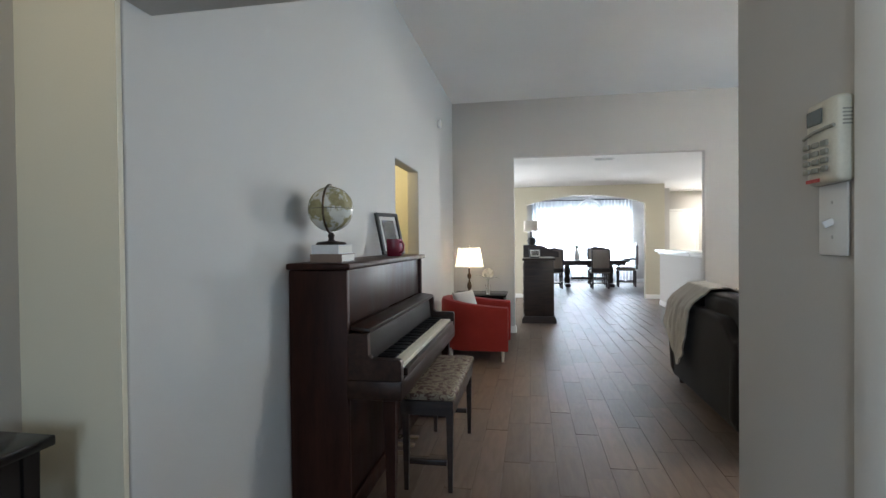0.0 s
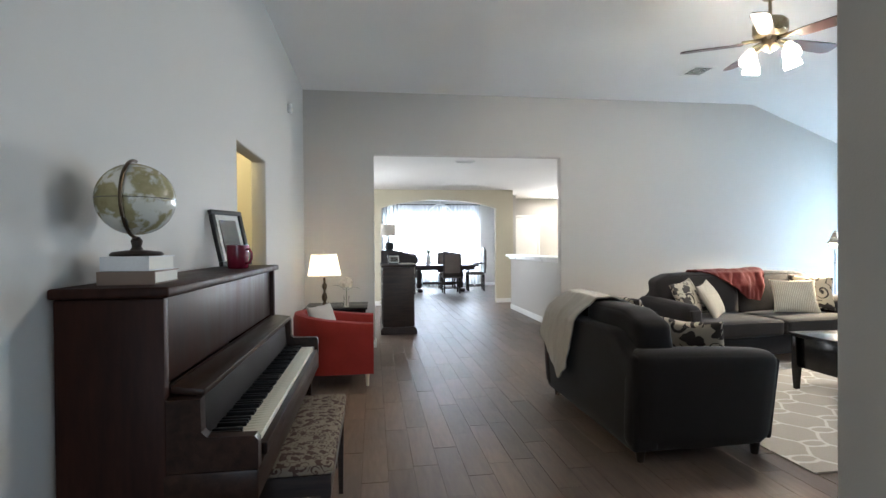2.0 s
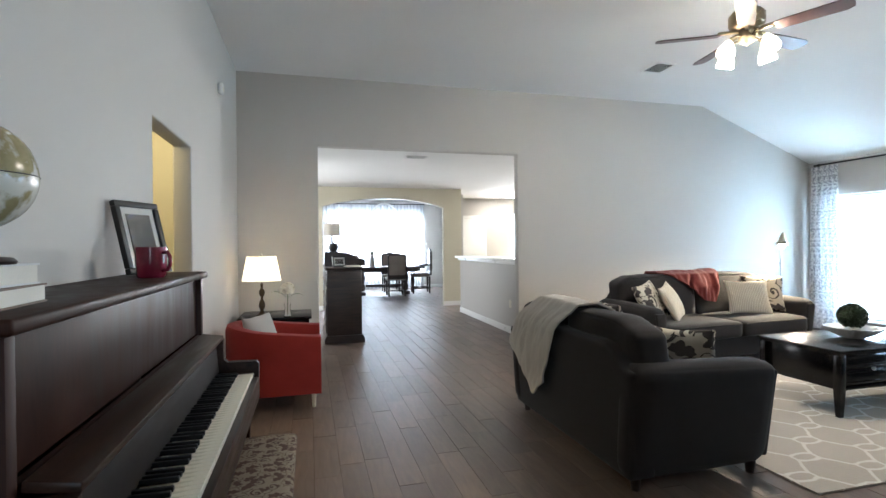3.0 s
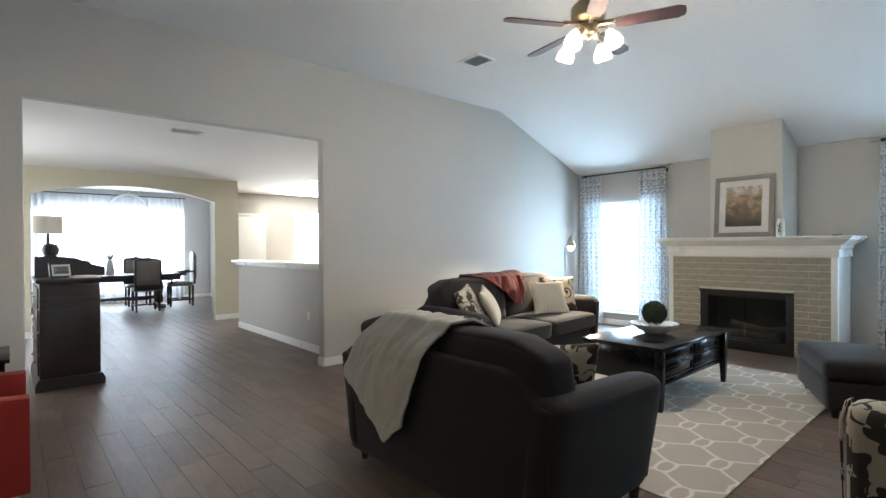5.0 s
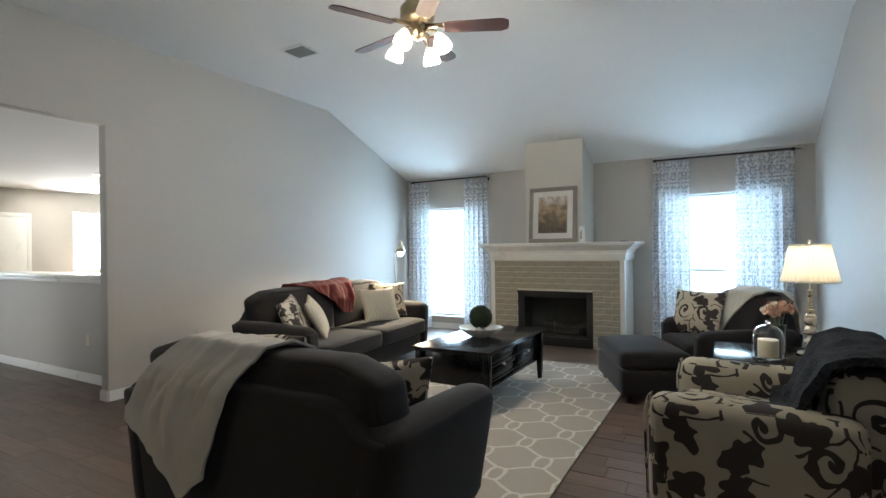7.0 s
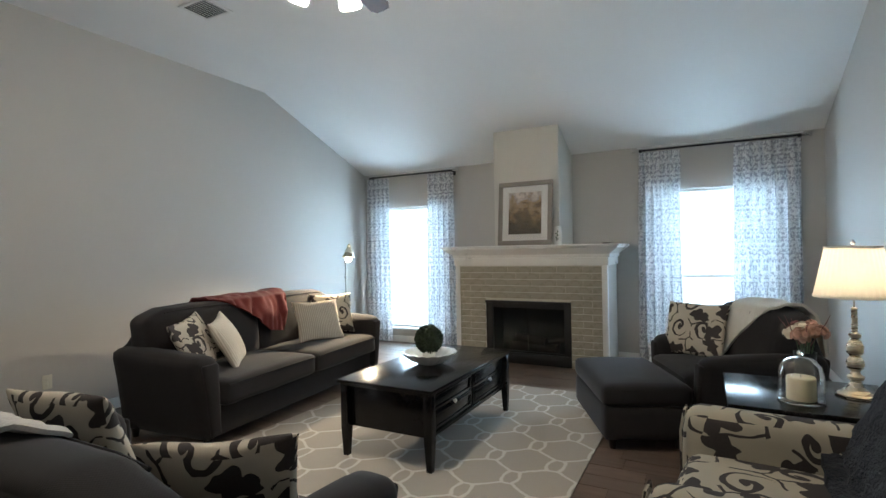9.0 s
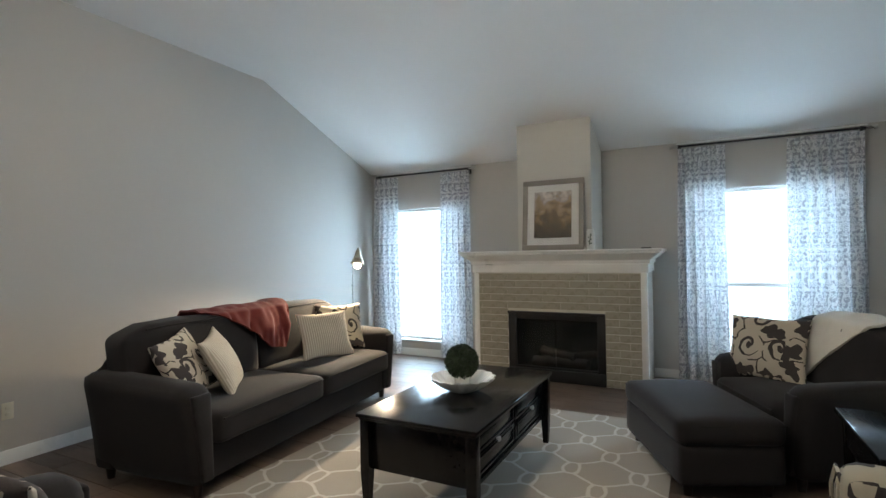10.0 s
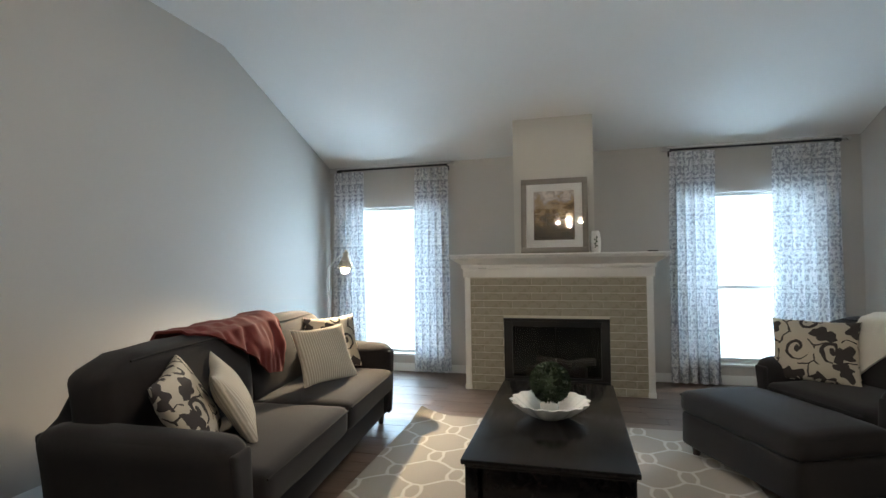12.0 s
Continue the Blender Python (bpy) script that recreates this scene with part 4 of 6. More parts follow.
def tub_shell():
    pts_o, pts_i = [], []
    n = 30
    for k in range(n + 1):
        u = k / n
        if u < 0.2:
            s = u / 0.2
            o, i = (0.39 - 0.42 * s, 0.385), (0.39 - 0.42 * s, 0.27)
        elif u > 0.8:
            s = (u - 0.8) / 0.2
            o, i = (-0.03 + 0.42 * s, -0.385), (-0.03 + 0.42 * s, -0.27)
        else:
            g = math.pi / 2 + math.pi * (u - 0.2) / 0.6
            o = (-0.03 + 0.36 * math.cos(g), 0.385 * math.sin(g))
            i = (-0.03 + 0.25 * math.cos(g), 0.27 * math.sin(g))
        pts_o.append(o), pts_i.append(i)
    bm = bmesh.new()
    sec = []
    for k in range(n + 1):
        (ox, oy), (ix, iy) = pts_o[k], pts_i[k]
        u = k / n
        top = 0.605 + 0.085 * max(0, math.sin(math.pi * u)) ** 1.5
        ring = []
        for a, h in ((0.0, 0.13), (-0.012, 0.3), (0.0, 0.5), (0.0, top - 0.05), (0.12, top - 0.012), (0.5, top), (0.88, top - 0.012), (1.0, top - 0.05), (1.0, 0.5), (1.0, 0.3), (1.0, 0.13)):
            ring.append(bm.verts.new((ox + (ix - ox) * a, oy + (iy - oy) * a, h)))
        sec.append(ring)
    for a, b in zip(sec, sec[1:]):
        for j in range(len(a)):
            q = (j + 1) % len(a)
            bm.faces.new((a[j], a[q], b[q], b[j]))
    bm.faces.new(sec[0]), bm.faces.new(sec[-1])
    return bm


part("shell", tub_shell(), REDF, rc, smooth=50)
part("seat", soft(-0.27, 0.37, -0.265, 0.265, 0.13, 0.44, 0.05, 9, (0, 0, 0.03)), REDF, rc)
for fx in (-0.24, 0.33):
    for fy in (-0.3, 0.3):
        part("leg", lathe([(0.014, 0), (0.022, 0.14)], 12, Matrix.Translation((fx, fy, 0))), PETAL, rc, "pale tapered wooden leg")
cushion("throw_pillow", -0.47, 5.92, 0.57, -18, 62, 0.40, 0.38, 0.14, GREYTHROW, "pale grey throw pillow in the red tub chair", 8.0)

# ---- piano ----
PN = pose(XW + 0.006, 2.395, 0)
pn = thing("upright_piano", PN, "old mahogany upright piano against the wall, its keys open", "piano")
L = 1.59
part("side_panel", box(0.0, 0.285, 0.0, 0.035, 0.0, 1.19, 0.006), PIANO, pn)
part("side_panel", box(0.0, 0.285, L - 0.035, L, 0.0, 1.19, 0.006), PIANO, pn)
part("lid", box(-0.004, 0.305, -0.02, L + 0.02, 1.192, 1.222, 0.008, 3), PIANO, pn)
part("upper_panel", box(0.235, 0.262, 0.036, L - 0.036, 0.93, 1.191, 0.004), PIANO, pn)
part("panel_moulding", box(0.262, 0.282, 0.036, L - 0.036, 0.90, 0.928, 0.008, 3), PIANO, pn)
part("back", box(0.002, 0.03, 0.036, L - 0.036, 0.05, 1.19), DARKWOOD, pn)
part("music_shelf", turned(box(-0.045, 0.05, 0.036, L - 0.036, -0.011, 0.011, 0.005), Matrix.Translation((0.33, 0, 0.915)) @ Matrix.Rotation(radians(8), 4, "Y")), PIANO2, pn)
part("fallboard", turned(box(-0.006, 0.006, 0.06, L - 0.06, -0.075, 0.075, 0.004), Matrix.Translation((0.35, 0, 0.825)) @ Matrix.Rotation(radians(-6), 4, "Y")), FALL, pn)
part("keybed", box(0.27, 0.535, 0.0, L, 0.60, 0.69, 0.008), PIANO2, pn)
part("keyslip", box(0.515, 0.54, 0.1, L - 0.1, 0.692, 0.728, 0.004), PIANO2, pn)
for y0, y1 in ((0.0, 0.105), (L - 0.105, L)):
    part("cheek", prism([(0.286, 0.692), (0.535, 0.692), (0.535, 0.775), (0.525, 0.787), (0.395, 0.79), (0.38, 0.805), (0.378, 0.90), (0.286, 0.90)], (y0, y0 + 0.04) if y0 == 0 else (y1 - 0.04, y1), "y"), PIANO2, pn)
    part("key_block", box(0.36, 0.515, y0 + 0.041 if y0 == 0 else y0, y1 if y0 == 0 else y1 - 0.041, 0.692, 0.735, 0.005), PIANO2, pn)
    part("leg", lathe([(0.03, 0), (0.026, 0.1), (0.036, 0.45), (0.042, 0.598)], 4, Matrix.Translation((0.47, (y0 + y1) / 2, 0)) @ Matrix.Rotation(radians(45), 4, "Z")), PIANO, pn)
    part("toe_block", box(0.20, 0.52, y0 + 0.02, y1 - 0.02, 0.0, 0.09, 0.01), PIANO, pn)
part("lower_panel", box(0.235, 0.258, 0.036, L - 0.036, 0.10, 0.598, 0.004), PIANO, pn)
part("bottom_rail", box(0.225, 0.27, 0.036, L - 0.036, 0.0, 0.098, 0.006), PIANO, pn)
for k in (-1, 0, 1):
    part("pedal", soft(0.24, 0.40, L / 2 + 0.12 * k - 0.022, L / 2 + 0.12 * k + 0.022, 0.07, 0.086, 0.008, 4), BRASS, pn, "worn brass pedal")
keys = 52
kw = (L - 0.212) / keys
white_key = mesh_of("white_key", box(0.0, 0.15, 0.0004, kw - 0.0008, 0.0, 0.02, 0.0015, 1), IVORY)
black_key = mesh_of("black_key", box(0.0, 0.095, 0.0, 0.013, 0.0, 0.014, 0.002, 1), EBONY)
for k in range(keys):
    ob = new("white_key", white_key)
    ob.parent, ob.location = pn, (0.365, 0.106 + k * kw, 0.725)
    if k % 7 not in (2, 6) and k < keys - 1:
        ob = new("black_key", black_key)
        ob.parent, ob.location = pn, (0.358, 0.106 + (k + 1) * kw - 0.0065, 0.7455)
bn = thing("piano_bench", pose(-0.285, 3.22, 0), "dark wooden piano bench with a faded floral needlepoint seat", "bench")
part("seat", soft(-0.15, 0.15, -0.45, 0.45, 0.485, 0.53, 0.02, 8, (0, 0, 0.012)), NEEDLE, bn, "faded floral needlepoint seat pad")
part("apron", boxes([(-0.14, 0.14, -0.44, -0.42, 0.41, 0.484), (-0.14, 0.14, 0.42, 0.44, 0.41, 0.484), (-0.14, -0.12, -0.419, 0.419, 0.41, 0.484), (0.12, 0.14, -0.419, 0.419, 0.41, 0.484)]), DARKWOOD, bn)
for fx in (-1, 1):
    for fy in (-1, 1):
        part("leg", lathe([(0.016, 0), (0.026, 0.41)], 4, Matrix.Translation((fx * 0.118, fy * 0.41, 0)) @ Matrix.Rotation(radians(45), 4, "Z")), DARKWOOD, bn)
for fy in (-0.41, 0.41):
    part("stretcher", box(-0.1, 0.1, fy - 0.012, fy + 0.012, 0.14, 0.17, 0.003), DARKWOOD, bn)

# ---- on the piano ----
TOP = 1.222
bk1 = thing("book", pose(-0.71, 2.59, TOP, 0, 0, 2) @ Matrix.Scale(0.88, 4), "thick tan hardback book lying on the piano", "book")
part("cover", boxes([(-0.09, 0.09, -0.115, 0.115, 0.0, 0.004), (-0.09, 0.09, -0.115, 0.115, 0.041, 0.045), (-0.09, 0.09, -0.115, -0.111, 0.0041, 0.0409)]), BOOKT, bk1)
part("page_block", box(-0.084, 0.086, -0.1108, 0.112, 0.0045, 0.0405), PAPER, bk1)
bk2 = thing("book", pose(-0.715, 2.595, TOP + 0.0400, 0, 0, -3) @ Matrix.Scale(0.88, 4), "thick white hardback book on top of a tan one", "book")
part("cover", boxes([(-0.08, 0.08, -0.098, 0.098, 0.0, 0.004), (-0.08, 0.08, -0.098, 0.098, 0.046, 0.05), (-0.08, 0.08, -0.098, -0.094, 0.0041, 0.0459)]), BOOKW, bk2)
part("page_block", box(-0.075, 0.076, -0.0938, 0.095, 0.0045, 0.0455), PAPER, bk2)
gl = thing("globe", pose(-0.715, 2.58, TOP + 0.0844) @ Matrix.Scale(0.95, 4), "antique-toned desk globe standing on two books", "globe")
part("base", lathe([(0.001, 0), (0.075, 0), (0.078, 0.006), (0.07, 0.014), (0.02, 0.02), (0.014, 0.03), (0.018, 0.05), (0.01, 0.062), (0.001, 0.064)], 32), DARKWOOD, gl, "dark turned wooden base")
gz = 0.186
sph = bmesh.new()
bmesh.ops.create_uvsphere(sph, u_segments=40, v_segments=24, radius=0.117, matrix=Matrix.Translation((0, 0, gz)))
part("sphere", sph, GLOBE, gl)
part("meridian", tube([(0.126 * math.cos(radians(b)) * 0.07, 0.126 * math.cos(radians(b)) * -0.99, gz + 0.126 * math.sin(radians(b))) for b in range(-92, 96, 8)], 0.0055, 8), BRONZE, gl, "dark bronze meridian arm")
part("equator", tube([(0.1175 * math.cos(radians(b)), 0.1175 * math.sin(radians(b)), gz) for b in range(0, 361, 12)], 0.0012, 5), DARKWOOD, gl)


def framed(name, m, w, h, rim, mat_w, frame_mat, print_mat, label, depth=0.025, glazed=True):
    """A framed picture standing in x-z, facing -y, its foot at z 0."""
    f = thing(name, m, label, "picture")
    for a, b, c, d in ((-w / 2, w / 2, 0, rim), (-w / 2, w / 2, h - rim, h), (-w / 2, -w / 2 + rim, rim + 0.0005, h - rim - 0.0005), (w / 2 - rim, w / 2, rim + 0.0005, h - rim - 0.0005)):
        part("frame_side", box(a, b, -depth, 0, c, d, 0.004), frame_mat, f)
    part("mat", box(-w / 2 + rim * 0.8, w / 2 - rim * 0.8, -depth * 0.5, -depth * 0.3, rim * 0.8, h - rim * 0.8), MATB, f, "white mat board")
    g = rim + mat_w
    pr = box(-w / 2 + g, w / 2 - g, -0.002, 0.002, -h / 2 + g, h / 2 - g)
    ob = part("print", pr, print_mat, f)
    ob.location = (0, -depth * 0.5 - 0.0025, h / 2)
    if glazed:
        p = part("glass", box(-w / 2 + rim * 0.9, w / 2 - rim * 0.9, -depth * 0.8, -depth * 0.8 + 0.002, rim * 0.9, h - rim * 0.9), PANE, f)
        p.visible_shadow = False
    return f


framed("photo_frame", pose(-0.735, 3.765, TOP + 0.004, -14, 0, 66), 0.24, 0.31, 0.025, 0.03, BLACKMETAL, PRINT2, "black-framed grey print leaning on the piano")
cup = thing("mug", pose(-0.665, 3.56, TOP, 0, 0, -30), "burgundy glazed mug standing before the photo on the piano", "mug")
part("body", lathe([(0.001, 0), (0.046, 0), (0.052, 0.008), (0.055, 0.06), (0.056, 0.118), (0.052, 0.118), (0.049, 0.014), (0.001, 0.012)], 32), BURG, cup)
part("handle", tube([(0.05, 0, 0.095), (0.075, 0, 0.098), (0.088, 0, 0.08), (0.088, 0, 0.05), (0.075, 0, 0.03), (0.05, 0, 0.026)], 0.007, 10), BURG, cup)

# ---- coffee table, bowl, rug ----
CT = pose(4.42, 4.57, 0.0135, 0, 0, 0)
ct = thing("coffee_table", CT, "espresso-black coffee table with drawers, standing on the rug", "coffee table")
tw, td = 0.695, 0.362
part("tabletop", boxes([(-tw, tw, -td, td, 0.484, 0.508), (-tw + 0.014, tw - 0.014, -td + 0.014, td - 0.014, 0.468, 0.4838)], 0.006), BLACKWOOD, ct)
part("body", box(-0.635, 0.635, -0.302, 0.302, 0.195, 0.4678, 0.003), BLACKWOOD, ct)
for fx in (-1, 1):
    for fy in (-1, 1):
        part("leg", join(box(fx * 0.648 - 0.028, fx * 0.648 + 0.028, fy * 0.318 - 0.028, fy * 0.318 + 0.028, 0.19, 0.4675, 0.003), lathe([(0.025, 0), (0.0385, 0.19)], 4, Matrix.Translation((fx * 0.648, fy * 0.318, 0)) @ Matrix.Rotation(radians(45), 4, "Z"))), BLACKWOOD, ct)
    part("end_panel", box(fx * 0.641 - 0.006, fx * 0.641 + 0.006, -0.289, 0.289, 0.20, 0.4676, 0.002), BLACKWOOD, ct)
for sy in (-1, 1):
    part("bottom_rail", box(-0.619, 0.619, sy * 0.31 - 0.009, sy * 0.31 + 0.009, 0.195, 0.222, 0.003), BLACKWOOD, ct)
    for k in (-1, 1):
        for z0, z1 in ((0.228, 0.342), (0.348, 0.462)):
            dr = part("drawer", box(k * 0.308 - 0.295, k * 0.308 + 0.295, sy * 0.304 - 0.007, sy * 0.304 + 0.007, z0, z1, 0.003), BLACKWOOD, ct)
            for c0, c1, d0, d1 in ((-0.27, 0.27, z0 + 0.014, z0 + 0.024), (-0.27, 0.27, z1 - 0.024, z1 - 0.014), (-0.27, -0.26, z0 + 0.0245, z1 - 0.0245), (0.26, 0.27, z0 + 0.0245, z1 - 0.0245)):
                part("bead", box(k * 0.308 + c0, k * 0.308 + c1, sy * 0.314 - 0.003, sy * 0.314 + 0.003, d0, d1, 0.002), BLACKWOOD, dr)
        part("knob", lathe([(0.001, 0.024), (0.012, 0.022), (0.015, 0.014), (0.007, 0.008), (0.007, 0)], 14, Matrix.Translation((k * 0.308, sy * 0.311, 0.345)) @ Matrix.Rotation(radians(90 if sy < 0 else -90), 4, "X")), STEEL, ct, "round nickel knob")
CTOP = 0.0135 + 0.5082
bowl = lathe([(0.001, 0.0), (0.07, 0.0), (0.085, 0.006), (0.14, 0.035), (0.195, 0.078), (0.205, 0.092), (0.198, 0.094), (0.135, 0.045), (0.07, 0.014), (0.001, 0.012)], 96, None, lambda a, r, z: 1 + 0.045 * min(1, r / 0.15) ** 3 * math.sin(16 * a))
bl = single("bowl", bowl, PORCELAIN, "white ceramic bowl with a fluted rim on the coffee table", "bowl", pose(4.37, 4.585, CTOP), smooth=60)
cd = single("candle", lathe([(0.001, 0), (0.045, 0), (0.048, 0.004), (0.048, 0.085), (0.044, 0.09), (0.001, 0.088)], 28), PORCELAIN, "short white pillar in the bowl under a green ball", "candle", pose(4.37, 4.585, CTOP + 0.0125))
rnd = random.Random(4)


def leaf_ball(r, count, rnd, size):
    bm = bmesh.new()
    bmesh.ops.create_icosphere(bm, subdivisions=3, radius=r * 0.86)
    for v in bm.verts:
        v.co *= 1 + 0.03 * noise.noise(v.co * 40)
    for _ in range(count):
        z = rnd.uniform(-1, 1)
        a = rnd.uniform(0, 6.283)
        d = Vector((math.sqrt(1 - z * z) * math.cos(a), math.sqrt(1 - z * z) * math.sin(a), z))
        s = d.orthogonal().normalized()
        s.rotate(Matrix.Rotation(rnd.uniform(0, 6.28), 3, d))
        p = d * r * rnd.uniform(0.8, 0.9)
        tip = d * r * rnd.uniform(0.95, 1.06) + s * size * rnd.uniform(-0.7, 0.7)
        q = d.cross(s) * size * 0.3
        w = [bm.verts.new(x) for x in (p - q, p.lerp(tip, 0.5) - q * 1.3 + s * 0.002, tip, p.lerp(tip, 0.5) + q * 1.3)]
        bm.faces.new(w)
    return bm


single("topiary_ball", leaf_ball(0.109, 1800, rnd, 0.014), MOSS, "dark green boxwood ball resting in the bowl", "plant", pose(4.36, 4.58, CTOP + 0.186), smooth=30)


def rug_place(u, v):
    x, y = 2.5 + 3.36 * u, 3.42 + 2.37 * v
    c = max(0, (x - 5.62) / 0.24) * max(0, (y - 5.5) / 0.29)
    z = 0.007 + 0.003 * noise.noise(Vector((x * 1.7, y * 1.7, 0))) ** 2 + 0.10 * min(1, c) ** 1.5
    z += 0.006 * max(0, noise.noise(Vector((x * 0.9 + y * 2.5, x * 0.6, 4.0)))) * max(0, min(1, (x - 4.5)))
    return (x - 0.07 * min(1, c) ** 2, y - 0.05 * min(1, c) ** 2, z)


single("rug", sheet(90, 64, rug_place, 0.009), RUGM, "beige area rug with a pale trellis pattern, one corner curled", "rug", smooth=60)

# ---- fireplace ----
FX = 6.82
fp = thing("fireplace", pose(FX, 4.63, 0), "white mantel fireplace faced with grey-beige glazed brick", "fireplace")
part("mortar_bed", boxes([(-0.0055, 0.05, -0.87, -0.5242, 0.0, 1.17), (-0.0055, 0.05, 0.5242, 0.87, 0.0, 1.17), (-0.0055, 0.05, -0.5238, 0.5238, 0.7505, 1.17)]), MORTAR, fp)
part("body", boxes([(0.051, 0.678, -0.925, -0.53, 0.0, 1.17), (0.051, 0.678, 0.53, 0.925, 0.0, 1.17), (0.051, 0.678, -0.529, 0.529, 0.76, 1.17), (0.55, 0.678, -0.529, 0.529, 0.0, 0.759)]), WALL, fp)
for s in (-1, 1):
    part("pilaster", box(-0.012, 0.06, s * 0.90 - 0.03, s * 0.90 + 0.03, 0.0, 1.17, 0.005), TRIM, fp)
    part("plinth", box(-0.02, 0.061, s * 0.90 - 0.036, s * 0.90 + 0.036, 0.0, 0.05, 0.004), TRIM, fp)
part("frieze", box(-0.02, 0.677, -0.945, 0.945, 1.172, 1.262, 0.004), TRIM, fp)
prof = [(-0.02, 1.263), (-0.035, 1.268), (-0.035, 1.30), (-0.055, 1.318), (-0.085, 1.336), (-0.115, 1.362), (-0.13, 1.37), (-0.13, 1.384), (0.676, 1.384), (0.676, 1.263)]
crown = bmesh.new()
cols = []
for px, pz in prof[:8]:
    o = -0.02 - px
    cols.append([crown.verts.new(p) for p in ((0.676, -0.945 - o, pz), (px, -0.945 - o, pz), (px, 0.945 + o, pz), (0.676, 0.945 + o, pz))])
for a, b in zip(cols, cols[1:]):
    for k in range(3):
        crown.faces.new((a[k], a[k + 1], b[k + 1], b[k]))
crown.faces.new(cols[-1]), crown.faces.new(cols[0])
part("crown_moulding", crown, TRIM, fp, smooth=25)
part("mantel_shelf", box(-0.15, 0.676, -1.078, 1.078, 1.386, 1.412, 0.006), TRIM, fp)
fb = part("firebox", boxes([(0.005, 0.045, -0.5235, -0.44, 0.0, 0.749), (0.005, 0.045, 0.44, 0.5235, 0.0, 0.749), (0.005, 0.045, -0.4398, 0.4398, 0.665, 0.749), (0.03, 0.045, -0.4398, 0.4398, 0.05, 0.12)], 0.002), BLACKMETAL, fp, "black metal fireplace frame")
part("hood", box(-0.03, 0.004, -0.523, 0.523, 0.72, 0.749, 0.004), BLACKMETAL, fb)
part("kick_plate", box(-0.012, 0.004, -0.523, 0.523, 0.0, 0.125, 0.004), BLACKMETAL, fb)
part("door_rail", box(0.012, 0.03, -0.46, 0.46, 0.128, 0.15, 0.003), BLACKMETAL, fb)
part("lining", boxes([(0.05, 0.54, -0.525, -0.50, 0.03, 0.74), (0.05, 0.54, 0.50, 0.525, 0.03, 0.74), (0.515, 0.54, -0.499, 0.499, 0.03, 0.74), (0.05, 0.514, -0.499, 0.499, 0.03, 0.06), (0.05, 0.514, -0.499, 0.499, 0.71, 0.74)]), SOOT, fb)
for s in (-1, 1):
    gp = part("glass_door", box(0.022, 0.026, s * 0.22 - 0.215, s * 0.22 + 0.215, 0.152, 0.66), SMOKED, fb, "smoked glass door")
for k, (ly, lx, lz, ang, r) in enumerate(((-0.1, 0.24, 0.17, 8, 0.055), (0.12, 0.3, 0.16, -10, 0.06), (0.02, 0.22, 0.265, 25, 0.045), (-0.2, 0.3, 0.24, -20, 0.04))):
    lg = tube([(lx + 0.02 * math.sin(q), ly + (q / 6 - 0.5) * 0.4 * math.cos(radians(ang)), lz + (q / 6 - 0.5) * 0.4 * math.sin(radians(ang)) * 0.4) for q in range(7)], [r * (1 + 0.12 * math.sin(3 * q + k)) for q in range(7)], 12)
    part("log", lg, LOGM, fb)
part("grate", boxes([(0.14 + 0.05 * k, 0.15 + 0.05 * k, -0.3, 0.3, 0.085, 0.105) for k in range(5)] + [(0.12, 0.38, s * 0.27 - 0.008, s * 0.27 + 0.008, 0.06, 0.0848) for s in (-1, 1)]), BLACKMETAL, fb)
chimney = prism([(6.85, 1.41), (7.499, 1.41), (7.499, 2.57), (6.85, 2.84)], (4.23, 5.03), "y")
structure("chimney_breast", chimney, BREAST, "white chimney breast above the mantel")
framed("landscape_picture", pose(6.755, 4.622, 1.4135, -6, 0, -90), 0.66, 0.76, 0.055, 0.075, TAUPE, PRINT, "taupe-framed landscape print leaning on the chimney breast")
vs = thing("vase", pose(6.765, 4.225, 1.4125) @ Matrix.Scale(1.4, 4), "slim white vase with dark sprig marks on the mantel", "vase")
part("body", lathe([(0.001, 0), (0.03, 0), (0.034, 0.02), (0.036, 0.09), (0.03, 0.13), (0.024, 0.15), (0.021, 0.15), (0.02, 0.13), (0.001, 0.12)], 24), PORCELAIN, vs)
part("sprig", tube([(-0.036, 0.006, 0.03), (-0.0375, 0.0, 0.07), (-0.034, -0.006, 0.115)], 0.003, 6), LEAFG, vs)
for q in range(5):
    part("leaf_mark", soft(-0.039, -0.033, -0.012 + 0.016 * (q % 2), 0.0 + 0.014 * (q % 2), 0.04 + 0.015 * q, 0.05 + 0.015 * q, 0.003, 3), LEAFG, vs)
single("tray", box(-0.03, 0.03, -0.045, 0.045, 0, 0.012, 0.004), DARKWOOD, "small flat dark box on the mantel", "box", pose(6.80, 3.70, 1.4125))


